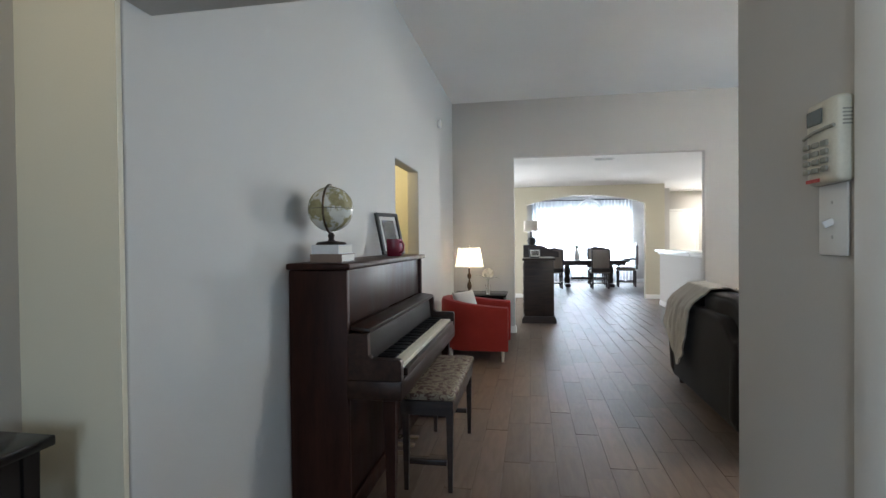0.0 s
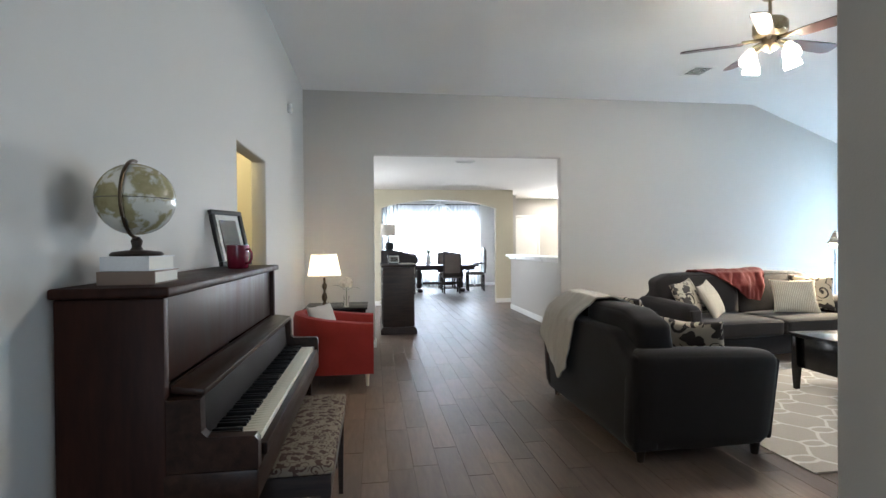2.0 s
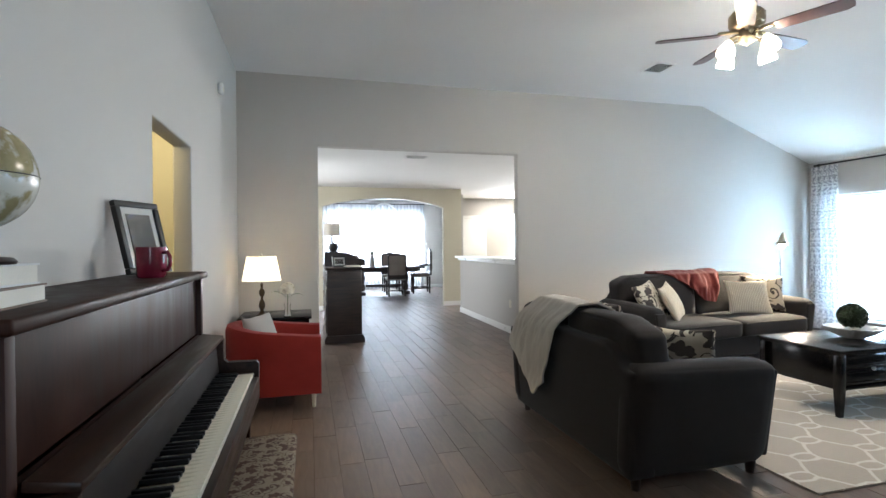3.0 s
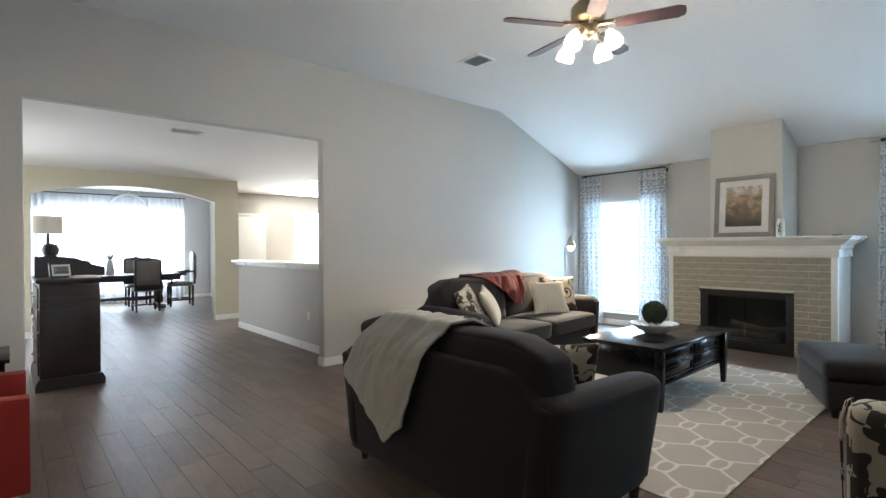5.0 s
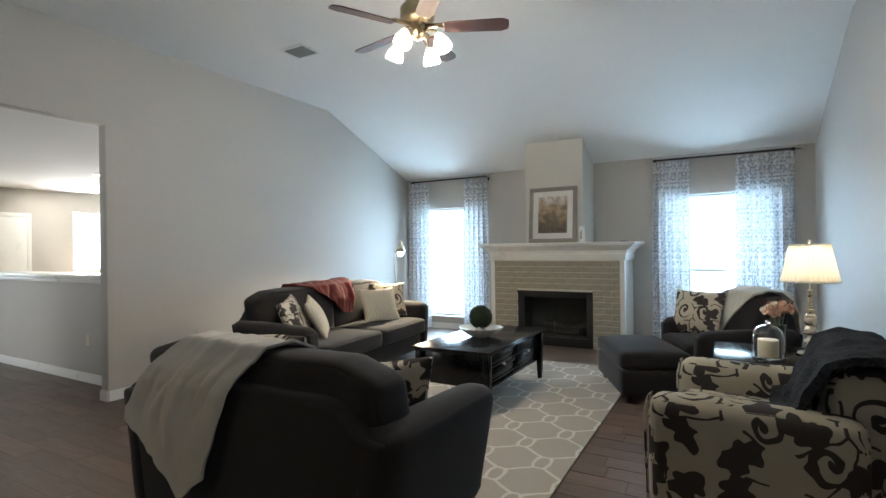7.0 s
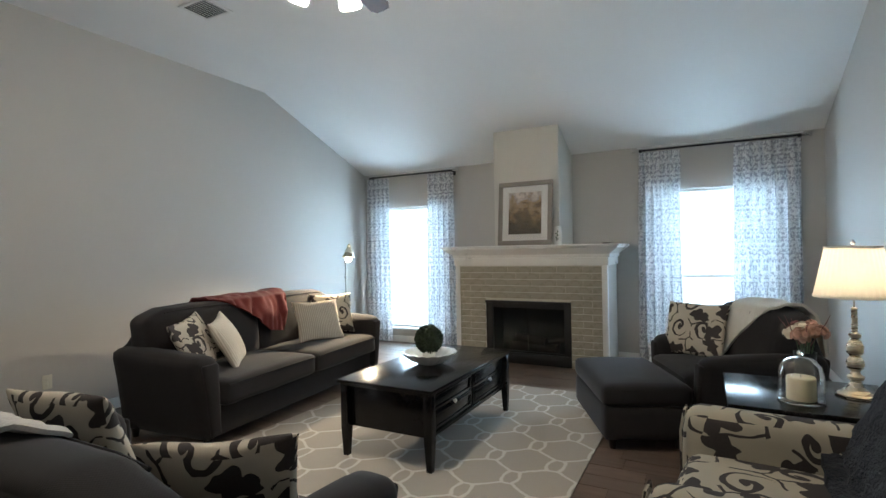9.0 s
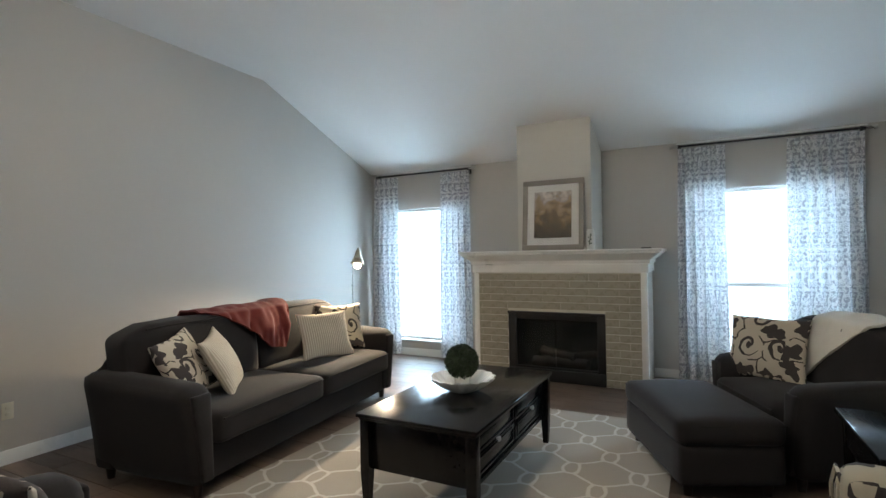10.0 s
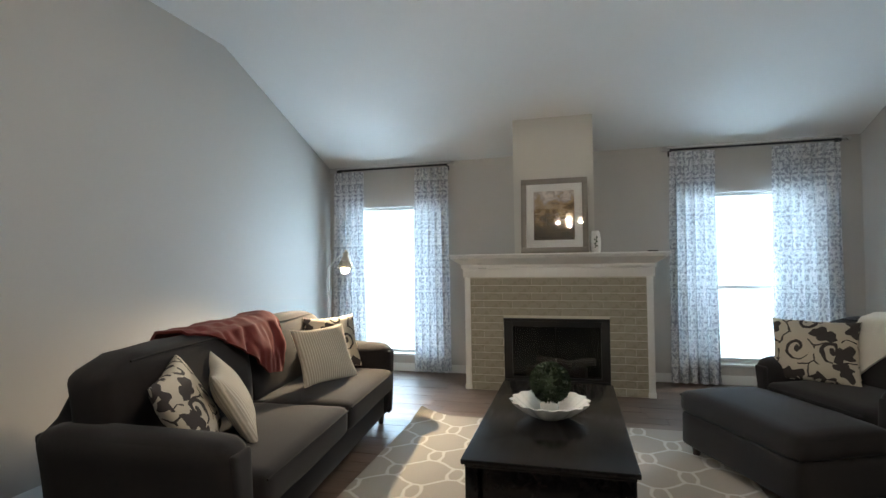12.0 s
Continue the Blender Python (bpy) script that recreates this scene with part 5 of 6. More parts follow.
# ---- tables and lamps ----
def table(name, m, w, d, h, material, label, category, drawer=True):
    """A small table with one drawer facing -y and a low shelf."""
    t = thing(name, m, label, category)
    part("tabletop", box(-w, w, -d, d, h - 0.028, h, 0.006), material, t)
    part("apron", boxes([(-w + 0.05, w - 0.05, -d + 0.03, -d + 0.05, h - 0.16, h - 0.0285), (-w + 0.05, w - 0.05, d - 0.05, d - 0.03, h - 0.16, h - 0.0285), (-w + 0.03, -w + 0.05, -d + 0.03, d - 0.03, h - 0.16, h - 0.0285), (w - 0.05, w - 0.03, -d + 0.03, d - 0.03, h - 0.16, h - 0.0285)]), material, t)
    for sx in (-1, 1):
        for sy in (-1, 1):
            part("leg", lathe([(0.018, 0), (0.03, h - 0.029)], 4, Matrix.Translation((sx * (w - 0.045), sy * (d - 0.045), 0)) @ Matrix.Rotation(radians(45), 4, "Z")), material, t)
    part("shelf", box(-w + 0.04, w - 0.04, -d + 0.04, d - 0.04, 0.14, 0.16, 0.003), material, t)
    if drawer:
        dr = part("drawer", box(-w + 0.09, w - 0.09, -d + 0.016, -d + 0.0295, h - 0.15, h - 0.04, 0.003), material, t)
        part("handle", tube([(-0.035, -d + 0.016, h - 0.095), (-0.03, -d - 0.004, h - 0.095), (0.03, -d - 0.004, h - 0.095), (0.035, -d + 0.016, h - 0.095)], 0.004, 8), STEEL, dr, "small nickel pull")
    return t


table("side_table", pose(4.235, 2.30, 0, 0, 0, 0), 0.345, 0.365, 0.60, BLACKWOOD, "espresso-black side table between two armchairs", "side table")
table("end_table", pose(-0.42, 6.98, 0), 0.36, 0.30, 0.62, BLACKWOOD, "dark wooden end table with one drawer in the corner", "side table")
con = table("console_table", pose(-1.065, 0.93, 0, 0, 0, 90), 0.40, 0.115, 0.83, BLACKWOOD, "narrow black console table in the foyer", "console table", False)


def table_lamp(m, base_profile, base_mat, r0, r1, z0, z1, label, finial=STEEL, ribs=0):
    t = thing("table_lamp", m, label, "lamp")
    part("base", lathe(base_profile, 28), base_mat, t)
    top = base_profile[-1][1]
    part("harp", tube([(0, 0, top - 0.005), (0, 0, z1 + 0.01)], 0.004, 8), base_mat, t)
    part("bulb", lathe([(0.001, -0.045), (0.012, -0.04), (0.014, -0.02), (0.028, 0.015), (0.024, 0.04), (0.001, 0.05)], 16, Matrix.Translation((0.0, 0.0, z0 + 0.07))), BULB, t)
    n = 144
    fl = (lambda a, r, z: 1 + 0.014 * math.sin(36 * a)) if ribs else None
    part("shade", lathe([(r0, z0), (r1, z1), (r1 - 0.003, z1 - 0.001), (r0 - 0.003, z0 + 0.001), (r0, z0)], n, None, fl), SHADE, t, "cream fabric shade, lit", smooth=60)
    for r, z in ((r0, z0), (r1, z1)):
        part("trim_band", lathe([(r + 0.001, z - 0.006), (r + 0.004, z - 0.006), (r + 0.004, z + 0.006), (r + 0.001, z + 0.006), (r + 0.001, z - 0.006)], 48), SHADE, t)
    part("spider", boxes([(-r1 + 0.004, r1 - 0.004, -0.002, 0.002, z1 - 0.014, z1 - 0.010), (-0.002, 0.002, -r1 + 0.004, r1 - 0.004, z1 - 0.0099, z1 - 0.006)]), STEEL, t)
    part("finial", lathe([(0.001, z1 + 0.01), (0.008, z1 + 0.014), (0.011, z1 + 0.024), (0.005, z1 + 0.036), (0.001, z1 + 0.04)], 14), finial, t)
    return t


table_lamp(pose(4.29, 2.09, 0.6005), [(0.001, 0), (0.082, 0), (0.085, 0.008), (0.06, 0.02), (0.03, 0.05), (0.022, 0.075), (0.034, 0.085), (0.036, 0.10), (0.022, 0.11), (0.018, 0.125), (0.034, 0.14), (0.038, 0.17), (0.028, 0.19), (0.02, 0.20), (0.034, 0.215), (0.036, 0.25), (0.026, 0.275), (0.016, 0.285), (0.026, 0.30), (0.026, 0.31), (0.013, 0.32), (0.012, 0.43), (0.016, 0.44), (0.001, 0.445)], SILVER, 0.165, 0.115, 0.50, 0.745, "champagne metal table lamp with a lit cream pleated shade", STEEL, 1)
table_lamp(pose(-0.56, 6.93, 0.6205), [(0.001, 0), (0.055, 0), (0.058, 0.008), (0.03, 0.022), (0.016, 0.05), (0.026, 0.07), (0.034, 0.10), (0.026, 0.14), (0.014, 0.16), (0.012, 0.19), (0.022, 0.205), (0.03, 0.23), (0.026, 0.26), (0.012, 0.275), (0.014, 0.33), (0.001, 0.335)], BRONZE, 0.19, 0.145, 0.365, 0.61, "dark bronze table lamp with a lit cream shade", STEEL, 1)

# candle under a glass dome
dm = thing("candle_cloche", pose(4.07, 2.345, 0.6005), "ivory pillar candle under a glass dome on the side table", "candle")
part("candle", lathe([(0.001, 0.012), (0.058, 0.012), (0.061, 0.016), (0.061, 0.118), (0.055, 0.124), (0.001, 0.12)], 32), WAX, dm, "ivory pillar candle")
part("wick", tube([(0, 0, 0.119), (0.002, 0, 0.132)], 0.0015, 6), EBONY, dm)
part("plate", lathe([(0.001, 0.0), (0.088, 0.0), (0.100, 0.008), (0.098, 0.011), (0.001, 0.011)], 40), CLEAR, dm, "clear glass plate")
dome = part("dome", lathe([(0.093, 0.0115), (0.093, 0.13), (0.084, 0.175), (0.055, 0.208), (0.012, 0.220), (0.010, 0.224), (0.018, 0.234), (0.016, 0.246), (0.001, 0.252), (0.001, 0.2175), (0.053, 0.2055), (0.0815, 0.173), (0.0905, 0.129), (0.0905, 0.0115), (0.093, 0.0115)], 40), CLEAR, dm, "clear glass dome with a knob")
dome.visible_shadow = False


def petals(bm, c, r, count, rnd):
    for _ in range(count):
        z = rnd.uniform(-0.35, 1)
        a = rnd.uniform(0, 6.283)
        d = Vector((math.sqrt(max(0, 1 - z * z)) * math.cos(a), math.sqrt(max(0, 1 - z * z)) * math.sin(a), z))
        s = d.orthogonal().normalized()
        s.rotate(Matrix.Rotation(rnd.uniform(0, 6.28), 3, d))
        q = d.cross(s)
        p = Vector(c) + d * r * rnd.uniform(0.45, 1.0)
        w = r * 0.42
        ring = [p + s * w * math.cos(k) * 1.0 + q * w * math.sin(k) * 0.8 + d * w * (0.25 if k % 2 else 0.05) for k in (0, 1.05, 2.1, 3.14, 4.2, 5.25)]
        mid = bm.verts.new(p - d * w * 0.25)
        vs_ = [bm.verts.new(x) for x in ring]
        for k in range(6):
            bm.faces.new((mid, vs_[k], vs_[(k + 1) % 6]))


rnd = random.Random(9)
fl = thing("flower_vase", pose(4.54, 2.26, 0.6005), "dusty pink and plum silk flowers in a dark vase", "flowers")
part("vase", lathe([(0.001, 0), (0.05, 0), (0.054, 0.01), (0.052, 0.12), (0.056, 0.16), (0.052, 0.16), (0.047, 0.02), (0.001, 0.02)], 28), BLACKMETAL, fl)
for k in range(11):
    bm = bmesh.new()
    a, far = k * 2.4, 0.085 * math.sqrt(k / 11)
    petals(bm, (far * math.cos(a), far * math.sin(a), 0.27 - 2.6 * far * far + 0.012 * (k % 3)), 0.042 + 0.006 * (k % 2), 46, rnd)
    part("bloom", bm, (PINK, PETAL, PINK, PLUM, PINK)[k % 5], fl)
    part("stem", tube([(0.01 * math.cos(a), 0.01 * math.sin(a), 0.03), (far * 0.7 * math.cos(a), far * 0.7 * math.sin(a), 0.24)], 0.003, 6), LEAFG, fl)
for k in range(7):
    a = k * 0.9 + 0.4
    part("twig", tube([(0.03 * math.cos(a), 0.03 * math.sin(a), 0.2), (0.09 * math.cos(a), 0.09 * math.sin(a), 0.30), (0.125 * math.cos(a), 0.125 * math.sin(a), 0.33 + 0.02 * (k % 3))], [0.003, 0.002, 0.001], 5), PLUM, fl)
hy = thing("flower_vase", pose(-0.30, 6.80, 0.6205), "cream bloom with green leaves in a clear glass vase", "flowers")
gv = part("vase", lathe([(0.001, 0), (0.034, 0), (0.036, 0.006), (0.028, 0.09), (0.036, 0.13), (0.033, 0.13), (0.025, 0.09), (0.031, 0.01), (0.001, 0.01)], 24), CLEAR, hy, "clear glass vase")
gv.visible_shadow = False
bm = bmesh.new()
petals(bm, (0.0, 0.0, 0.27), 0.07, 90, rnd)
part("bloom", bm, PETAL, hy)
part("stem", tube([(0.0, 0, 0.02), (0.004, 0, 0.24)], 0.004, 6), LEAFG, hy)
for s in (-1, 1):
    part("leaf", sheet(6, 4, lambda u, v: (s * (0.01 + 0.15 * u), (v - 0.5) * 0.06 * math.sin(math.pi * min(0.98, u + 0.04)), 0.19 + 0.05 * math.sin(2.4 * u) - 0.02 * s * u), 0.002), LEAFG, hy)

# pharmacy floor lamp
fl2 = thing("floor_lamp", pose(6.16, 6.80, 0), "slim nickel floor lamp with a lit metal cone head", "lamp")
part("base", lathe([(0.001, 0), (0.12, 0), (0.122, 0.012), (0.03, 0.02), (0.012, 0.03), (0.001, 0.03)], 32), STEEL, fl2)
part("pole", tube([(0, 0, 0.028), (0, 0, 1.28)], 0.009, 12), STEEL, fl2)
part("joint", lathe([(0.001, -0.02), (0.018, -0.015), (0.018, 0.015), (0.001, 0.02)], 16, Matrix.Translation((0, 0, 1.05))), STEEL, fl2)
part("arm", tube([(0, 0, 1.27), (-0.02, -0.02, 1.31), (-0.2, -0.18, 1.38), (-0.36, -0.33, 1.44), (-0.415, -0.375, 1.44)], 0.006, 10), STEEL, fl2)
hd = Matrix.Translation((-0.42, -0.38, 1.30)) @ Matrix.Rotation(radians(8), 4, "Y")
part("head", lathe([(0.075, 0.0), (0.072, 0.005), (0.035, 0.09), (0.028, 0.10), (0.026, 0.14), (0.012, 0.15), (0.012, 0.165), (0.001, 0.166), (0.001, 0.136), (0.022, 0.136), (0.031, 0.088), (0.0695, 0.003), (0.075, 0.0)], 32, hd), SILVER, fl2, "brushed metal cone head")
part("bulb", lathe([(0.001, -0.05), (0.026, -0.040), (0.037, -0.012), (0.032, 0.03), (0.018, 0.08), (0.001, 0.085)], 16, hd), BULB, fl2)

# ---- ceiling fan ----
fan = thing("ceiling_fan", pose(FAN[0], FAN[1], ZC), "brass ceiling fan with five cherry blades and four lit shades", "ceiling fan")
part("canopy", lathe([(0.001, -0.001), (0.075, -0.001), (0.08, -0.02), (0.05, -0.06), (0.02, -0.075), (0.001, -0.075)], 32), BRASS, fan)
part("downrod", tube([(0, 0, -0.07), (0, 0, -0.25)], 0.013, 12), BRASS, fan)
part("motor", lathe([(0.001, -0.20), (0.05, -0.205), (0.10, -0.23), (0.125, -0.26), (0.125, -0.33), (0.11, -0.355), (0.07, -0.37), (0.001, -0.37)], 40), BRASS, fan)
part("switch_housing", lathe([(0.001, -0.369), (0.06, -0.371), (0.065, -0.40), (0.058, -0.45), (0.04, -0.47), (0.012, -0.48), (0.001, -0.495)], 32), BRASS, fan)
for k in range(5):
    a = -65 + 72 * k
    mt = Matrix.Rotation(radians(a), 4, "Z") @ Matrix.Translation((0, 0, -0.398)) @ Matrix.Rotation(radians(-12), 4, "X")
    out = [(0.19, -0.048), (0.25, -0.058), (0.60, -0.066), (0.645, -0.045), (0.652, 0.0), (0.645, 0.045), (0.60, 0.066), (0.25, 0.058), (0.19, 0.048)]
    bl_ = part("blade", turned(prism(out, (-0.004, 0.004), "z"), mt), BLADE, fan, "cherry-stained wooden blade")
    part("blade_iron", turned(join(box(0.06, 0.20, -0.014, 0.014, 0.003, 0.028, 0.003), box(0.18, 0.25, -0.035, 0.035, 0.0045, 0.009, 0.002)), mt), BRASS, bl_, "brass blade bracket")
for k in range(4):
    a = radians(1 + 90 * k)
    dx, dy = math.cos(a), math.sin(a)
    ar = part("lamp_arm", tube([(0.05 * dx, 0.05 * dy, -0.43), (0.10 * dx, 0.10 * dy, -0.425), (0.15 * dx, 0.15 * dy, -0.45), (0.17 * dx, 0.17 * dy, -0.485)], 0.009, 10), BRASS, fan)
    ms = Matrix.Translation((0.17 * dx, 0.17 * dy, -0.48)) @ Matrix.Rotation(a, 4, "Z") @ Matrix.Rotation(radians(-20), 4, "Y")
    part("shade", lathe([(0.026, 0.0), (0.034, -0.02), (0.056, -0.06), (0.064, -0.10), (0.06, -0.12), (0.057, -0.12), (0.061, -0.10), (0.053, -0.06), (0.031, -0.02), (0.023, 0.0)], 28, ms), FROST, ar, "lit frosted glass bell shade")
    part("bulb", lathe([(0.001, -0.02), (0.014, -0.03), (0.028, -0.07), (0.022, -0.10), (0.001, -0.108)], 16, ms), BULB, ar)


# ---- curtains ----
def curtain(y0, y1, folds, seed, label, flare=0.04):
    def place(u, v):
        z = 2.475 - v * 2.455
        amp = 0.016 + 0.022 * min(1, v * 3)
        ph = 2 * math.pi * folds * u + 0.5 * noise.noise(Vector((u * 3, v * 1.5, seed)))
        x = XE - 0.085 + amp * math.sin(ph) + 0.01 * noise.noise(Vector((u * 7, v * 4, seed + 3)))
        y = y0 + (y1 - y0) * u + (u - 0.5) * flare * v + 0.012 * math.cos(ph * 1.0) * min(1, v * 3)
        return (x, y, z)
    return single("curtain", sheet(int(folds * 12), 36, place, 0.0025), CURTAIN, label, "curtain", smooth=80)


def curtain_rod(y0, y1):
    r = thing("curtain_rod", pose(XE - 0.085, 0, 2.50), "dark metal curtain rod with a fluted finial", "curtain rod")
    part("rod", tube([(0, y0 + 0.05, 0), (0, y1 - 0.05, 0)], 0.011, 12), BLACKMETAL, r)
    for y, s in ((y0, 1), (y1, -1)):
        part("finial", lathe([(0.001, -0.03), (0.018, -0.026), (0.022, -0.01), (0.012, 0.01), (0.016, 0.03), (0.011, 0.06), (0.001, 0.06)], 16, Matrix.Translation((0, y + s * 0.02, 0)) @ Matrix.Rotation(radians(-90 * s), 4, "X")), STEEL, r, "pale fluted finial")
        part("bracket", boxes([(-0.01, 0.084, y + s * 0.09 - 0.006, y + s * 0.09 + 0.006, -0.022, -0.0115), (0.07, 0.0845, y + s * 0.09 - 0.015, y + s * 0.09 + 0.015, -0.06, 0.03)]), BLACKMETAL, r)
    part("back_rod", tube([(0.03, y0 + 0.06, 0.035), (0.03, y1 - 0.06, 0.035)], 0.008, 10), TRIM, r, "white inner rod")
    return r


curtain_rod(5.80, 7.40)
curtain_rod(1.76, 3.50)
LC = "white curtain panel with grey scrollwork, drawn to the side"
curtain(5.87, 6.29, 5, 1.0, LC)
curtain(6.96, 7.36, 5, 2.0, LC)
curtain(1.85, 2.45, 6, 3.0, LC)
curtain(2.98, 3.42, 5, 4.0, LC)
bd = thing("window_blind", pose(XE + 0.045, 2.66, 0), "white slatted blind with open slats over the lower sash", "blind")
for k in range(17):
    part("slat", turned(box(-0.022, 0.022, -0.61, 0.61, -0.0012, 0.0012), Matrix.Translation((0, 0, 0.30 + 0.036 * k)) @ Matrix.Rotation(radians(22), 4, "Y")), BLINDM, bd)
for sy in (-0.45, 0.0, 0.45):
    part("cord", tube([(0, sy, 0.255), (0, sy, 0.92)], 0.0015, 5), BLINDM, bd)
part("bottom_rail", box(-0.016, 0.016, -0.61, 0.61, 0.262, 0.275, 0.003), BLINDM, bd)


# ---- ceiling and wall fixtures ----
def vent(m, w, d, label):
    v = thing("ceiling_vent", m, label, "vent")
    part("frame", boxes([(-w, w, -d, -d + 0.025, -0.012, -0.001), (-w, w, d - 0.025, d, -0.012, -0.001), (-w, -w + 0.025, -d + 0.0255, d - 0.0255, -0.012, -0.001), (w - 0.025, w, -d + 0.0255, d - 0.0255, -0.012, -0.001)], 0.002), TRIM, v)
    part("backing", box(-w + 0.02, w - 0.02, -d + 0.02, d - 0.02, -0.003, -0.0012), SCREENM, v)
    n = 9
    for k in range(n):
        y = -d + 0.035 + (2 * d - 0.07) * k / (n - 1)
        part("slat", turned(box(-w + 0.026, w - 0.026, -0.011, 0.011, -0.0008, 0.0008), Matrix.Translation((0, y, -0.010)) @ Matrix.Rotation(radians(24), 4, "X")), TRIM, v)
    return v


vent(pose(3.77, 6.24, ZC), 0.135, 0.155, "white ceiling air vent in the vaulted ceiling")
vent(pose(1.377, 8.24, ZD), 0.15, 0.08, "white ceiling air vent in the den")
vent(pose(5.75, 13.2, ZD), 0.13, 0.06, "white ceiling air vent in the kitchen")


def plate(name, m, label, w=0.035, h=0.057, slots=True):
    p = thing(name, m, label, "wall plate")
    part("plate", box(-w, w, -0.006, 0, -h, h, 0.003), PLASTIC, p)
    if slots:
        for z in (-0.02, 0.02):
            part("socket", box(-0.013, 0.013, -0.009, -0.0062, z - 0.012, z + 0.012, 0.002), PLASTIC, p)
    return p


plate("wall_outlet", pose(3.19, YN - 0.0005, 0.36, 0, 0, 0), "ivory wall outlet low on the grey wall")
plate("wall_outlet", pose(2.8395, 8.38, 0.44, 0, 0, -90), "ivory wall outlet on the half wall")
ms_ = thing("wall_sensor", pose(XW + 0.0005, 6.29, 2.77), "small white alarm sensor high on the wall", "sensor")
part("body", soft(0.0, 0.045, -0.032, 0.032, -0.05, 0.05, 0.014, 5), TRIM, ms_)
part("lens", soft(0.043, 0.05, -0.022, 0.022, -0.03, 0.01, 0.004, 4), PLASTIC, ms_)
kp = thing("alarm_keypad", pose(0.7775, 1.198, 1.478, 0, 0, -90), "ivory alarm keypad with a grey display", "keypad")
part("body", soft(-0.052, 0.043, -0.03, 0.0, -0.072, 0.072, 0.01, 6, (0, 0.004, 0)), PLASTIC, kp)
part("display", box(-0.036, 0.008, -0.0365, -0.0335, 0.03, 0.056, 0.001), SCREENM, kp)
part("ridge", tube([(-0.05, -0.034, 0.012), (-0.02, -0.0365, 0.017), (0.02, -0.0365, 0.019), (0.041, -0.034, 0.02)], 0.003, 6), KEYM, kp)
for r in range(4):
    for c in range(3):
        part("key", soft(-0.046 + c * 0.027, -0.027 + c * 0.027, -0.039, -0.033, -0.01 - r * 0.0145, 0.0 - r * 0.0145, 0.003, 3), KEYM, kp)
part("name_bar", box(-0.04, 0.0, -0.0355, -0.0335, -0.0685, -0.0625), REDBAR, kp, "small red printed bar")
for k in range(5):
    part("slot", box(0.0425, 0.044, -0.022, -0.008, 0.02 + k * 0.006, 0.0225 + k * 0.006), KEYM, kp)
sw = thing("light_switch", pose(0.7775, 1.214, 1.345, 0, 0, -90), "white wall plate with one toggle switch", "light switch")
part("plate", box(-0.042, 0.042, -0.006, 0, -0.062, 0.062, 0.003), TRIM, sw)
part("toggle", turned(box(-0.005, 0.005, -0.018, 0, -0.006, 0.006, 0.002), Matrix.Translation((0, -0.005, -0.002)) @ Matrix.Rotation(radians(25), 4, "X")), TRIM, sw)
for z in (-0.03, 0.03):
    part("screw", lathe([(0.001, 0.0015), (0.003, 0.001), (0.003, 0)], 10, Matrix.Translation((0, -0.0058, z)) @ Matrix.Rotation(radians(90), 4, "X")), STEEL, sw)
hall = thing("ceiling_light", pose(-1.6, 4.9, 2.44), "round frosted hallway ceiling light, lit", "ceiling light")
part("base", lathe([(0.001, -0.001), (0.11, -0.001), (0.11, -0.02), (0.001, -0.02)], 32), BRASS, hall)
part("diffuser", lathe([(0.105, -0.021), (0.10, -0.06), (0.06, -0.09), (0.001, -0.1), (0.001, -0.097), (0.058, -0.087), (0.097, -0.058), (0.102, -0.021)], 32), FROST, hall)
# fixture added above the foyer fill, out of view
foy = thing("ceiling_light", pose(-0.75, 0.55, 2.62), "round brass ceiling base added out of view over the foyer fill", "ceiling light")
part("base", lathe([(0.001, -0.001), (0.13, -0.001), (0.13, -0.02), (0.001, -0.02)], 32), BRASS, foy)
for kx, ky in ((4.29, 11.07), (4.66, 13.35)):
    dl = thing("downlight", pose(kx, ky, ZD), "round recessed ceiling downlight, lit", "ceiling light")
    part("ring", lathe([(0.075, -0.001), (0.095, -0.001), (0.095, -0.007), (0.078, -0.012), (0.075, -0.001)], 32), TRIM, dl)
    part("lens", lathe([(0.001, -0.002), (0.074, -0.002), (0.074, -0.004), (0.001, -0.004)], 32), DOWN, dl)

# ---- den ----
dk = thing("secretary_desk", pose(0.385, 8.36, 0), "tall dark wooden desk cabinet in the den, seen side on", "cabinet")
part("carcass", box(-0.235, 0.235, 0.0, 1.1, 0.06, 1.0, 0.006), DARKWOOD, dk)
part("plinth", prism([(-0.27, 0.0), (0.27, 0.0), (0.27, 0.06), (0.245, 0.11), (-0.245, 0.11), (-0.27, 0.06)], (-0.025, 1.12), "y"), DARKWOOD, dk)
part("top", box(-0.26, 0.26, -0.02, 1.12, 1.002, 1.04, 0.008), DARKWOOD, dk)
for k in range(4):
    d_ = part("drawer", box(-0.25, -0.236, 0.04, 1.06, 0.14 + 0.21 * k, 0.33 + 0.21 * k, 0.004), DARKWOOD, dk)
    for y in (0.3, 0.8):
        part("knob", lathe([(0.001, 0.024), (0.014, 0.02), (0.006, 0.006), (0.006, 0)], 12, Matrix.Translation((-0.25, y, 0.235 + 0.21 * k)) @ Matrix.Rotation(radians(-90), 4, "Y")), BRASS, d_)
part("gallery", prism([(-0.25, 1.041), (0.34, 1.041), (0.34, 1.13), (0.22, 1.165), (0.08, 1.235), (-0.1, 1.255), (-0.25, 1.25)], (0.50, 0.54), "y"), DARKWOOD, dk)
single("paper_stack", turned(box(-0.11, 0.11, -0.14, 0.14, 0, 0.016, 0.002), Matrix.Rotation(radians(12), 4, "Z")), PAPER, "stack of white papers on the desk cabinet", "papers", pose(0.50, 8.60, 1.0405))
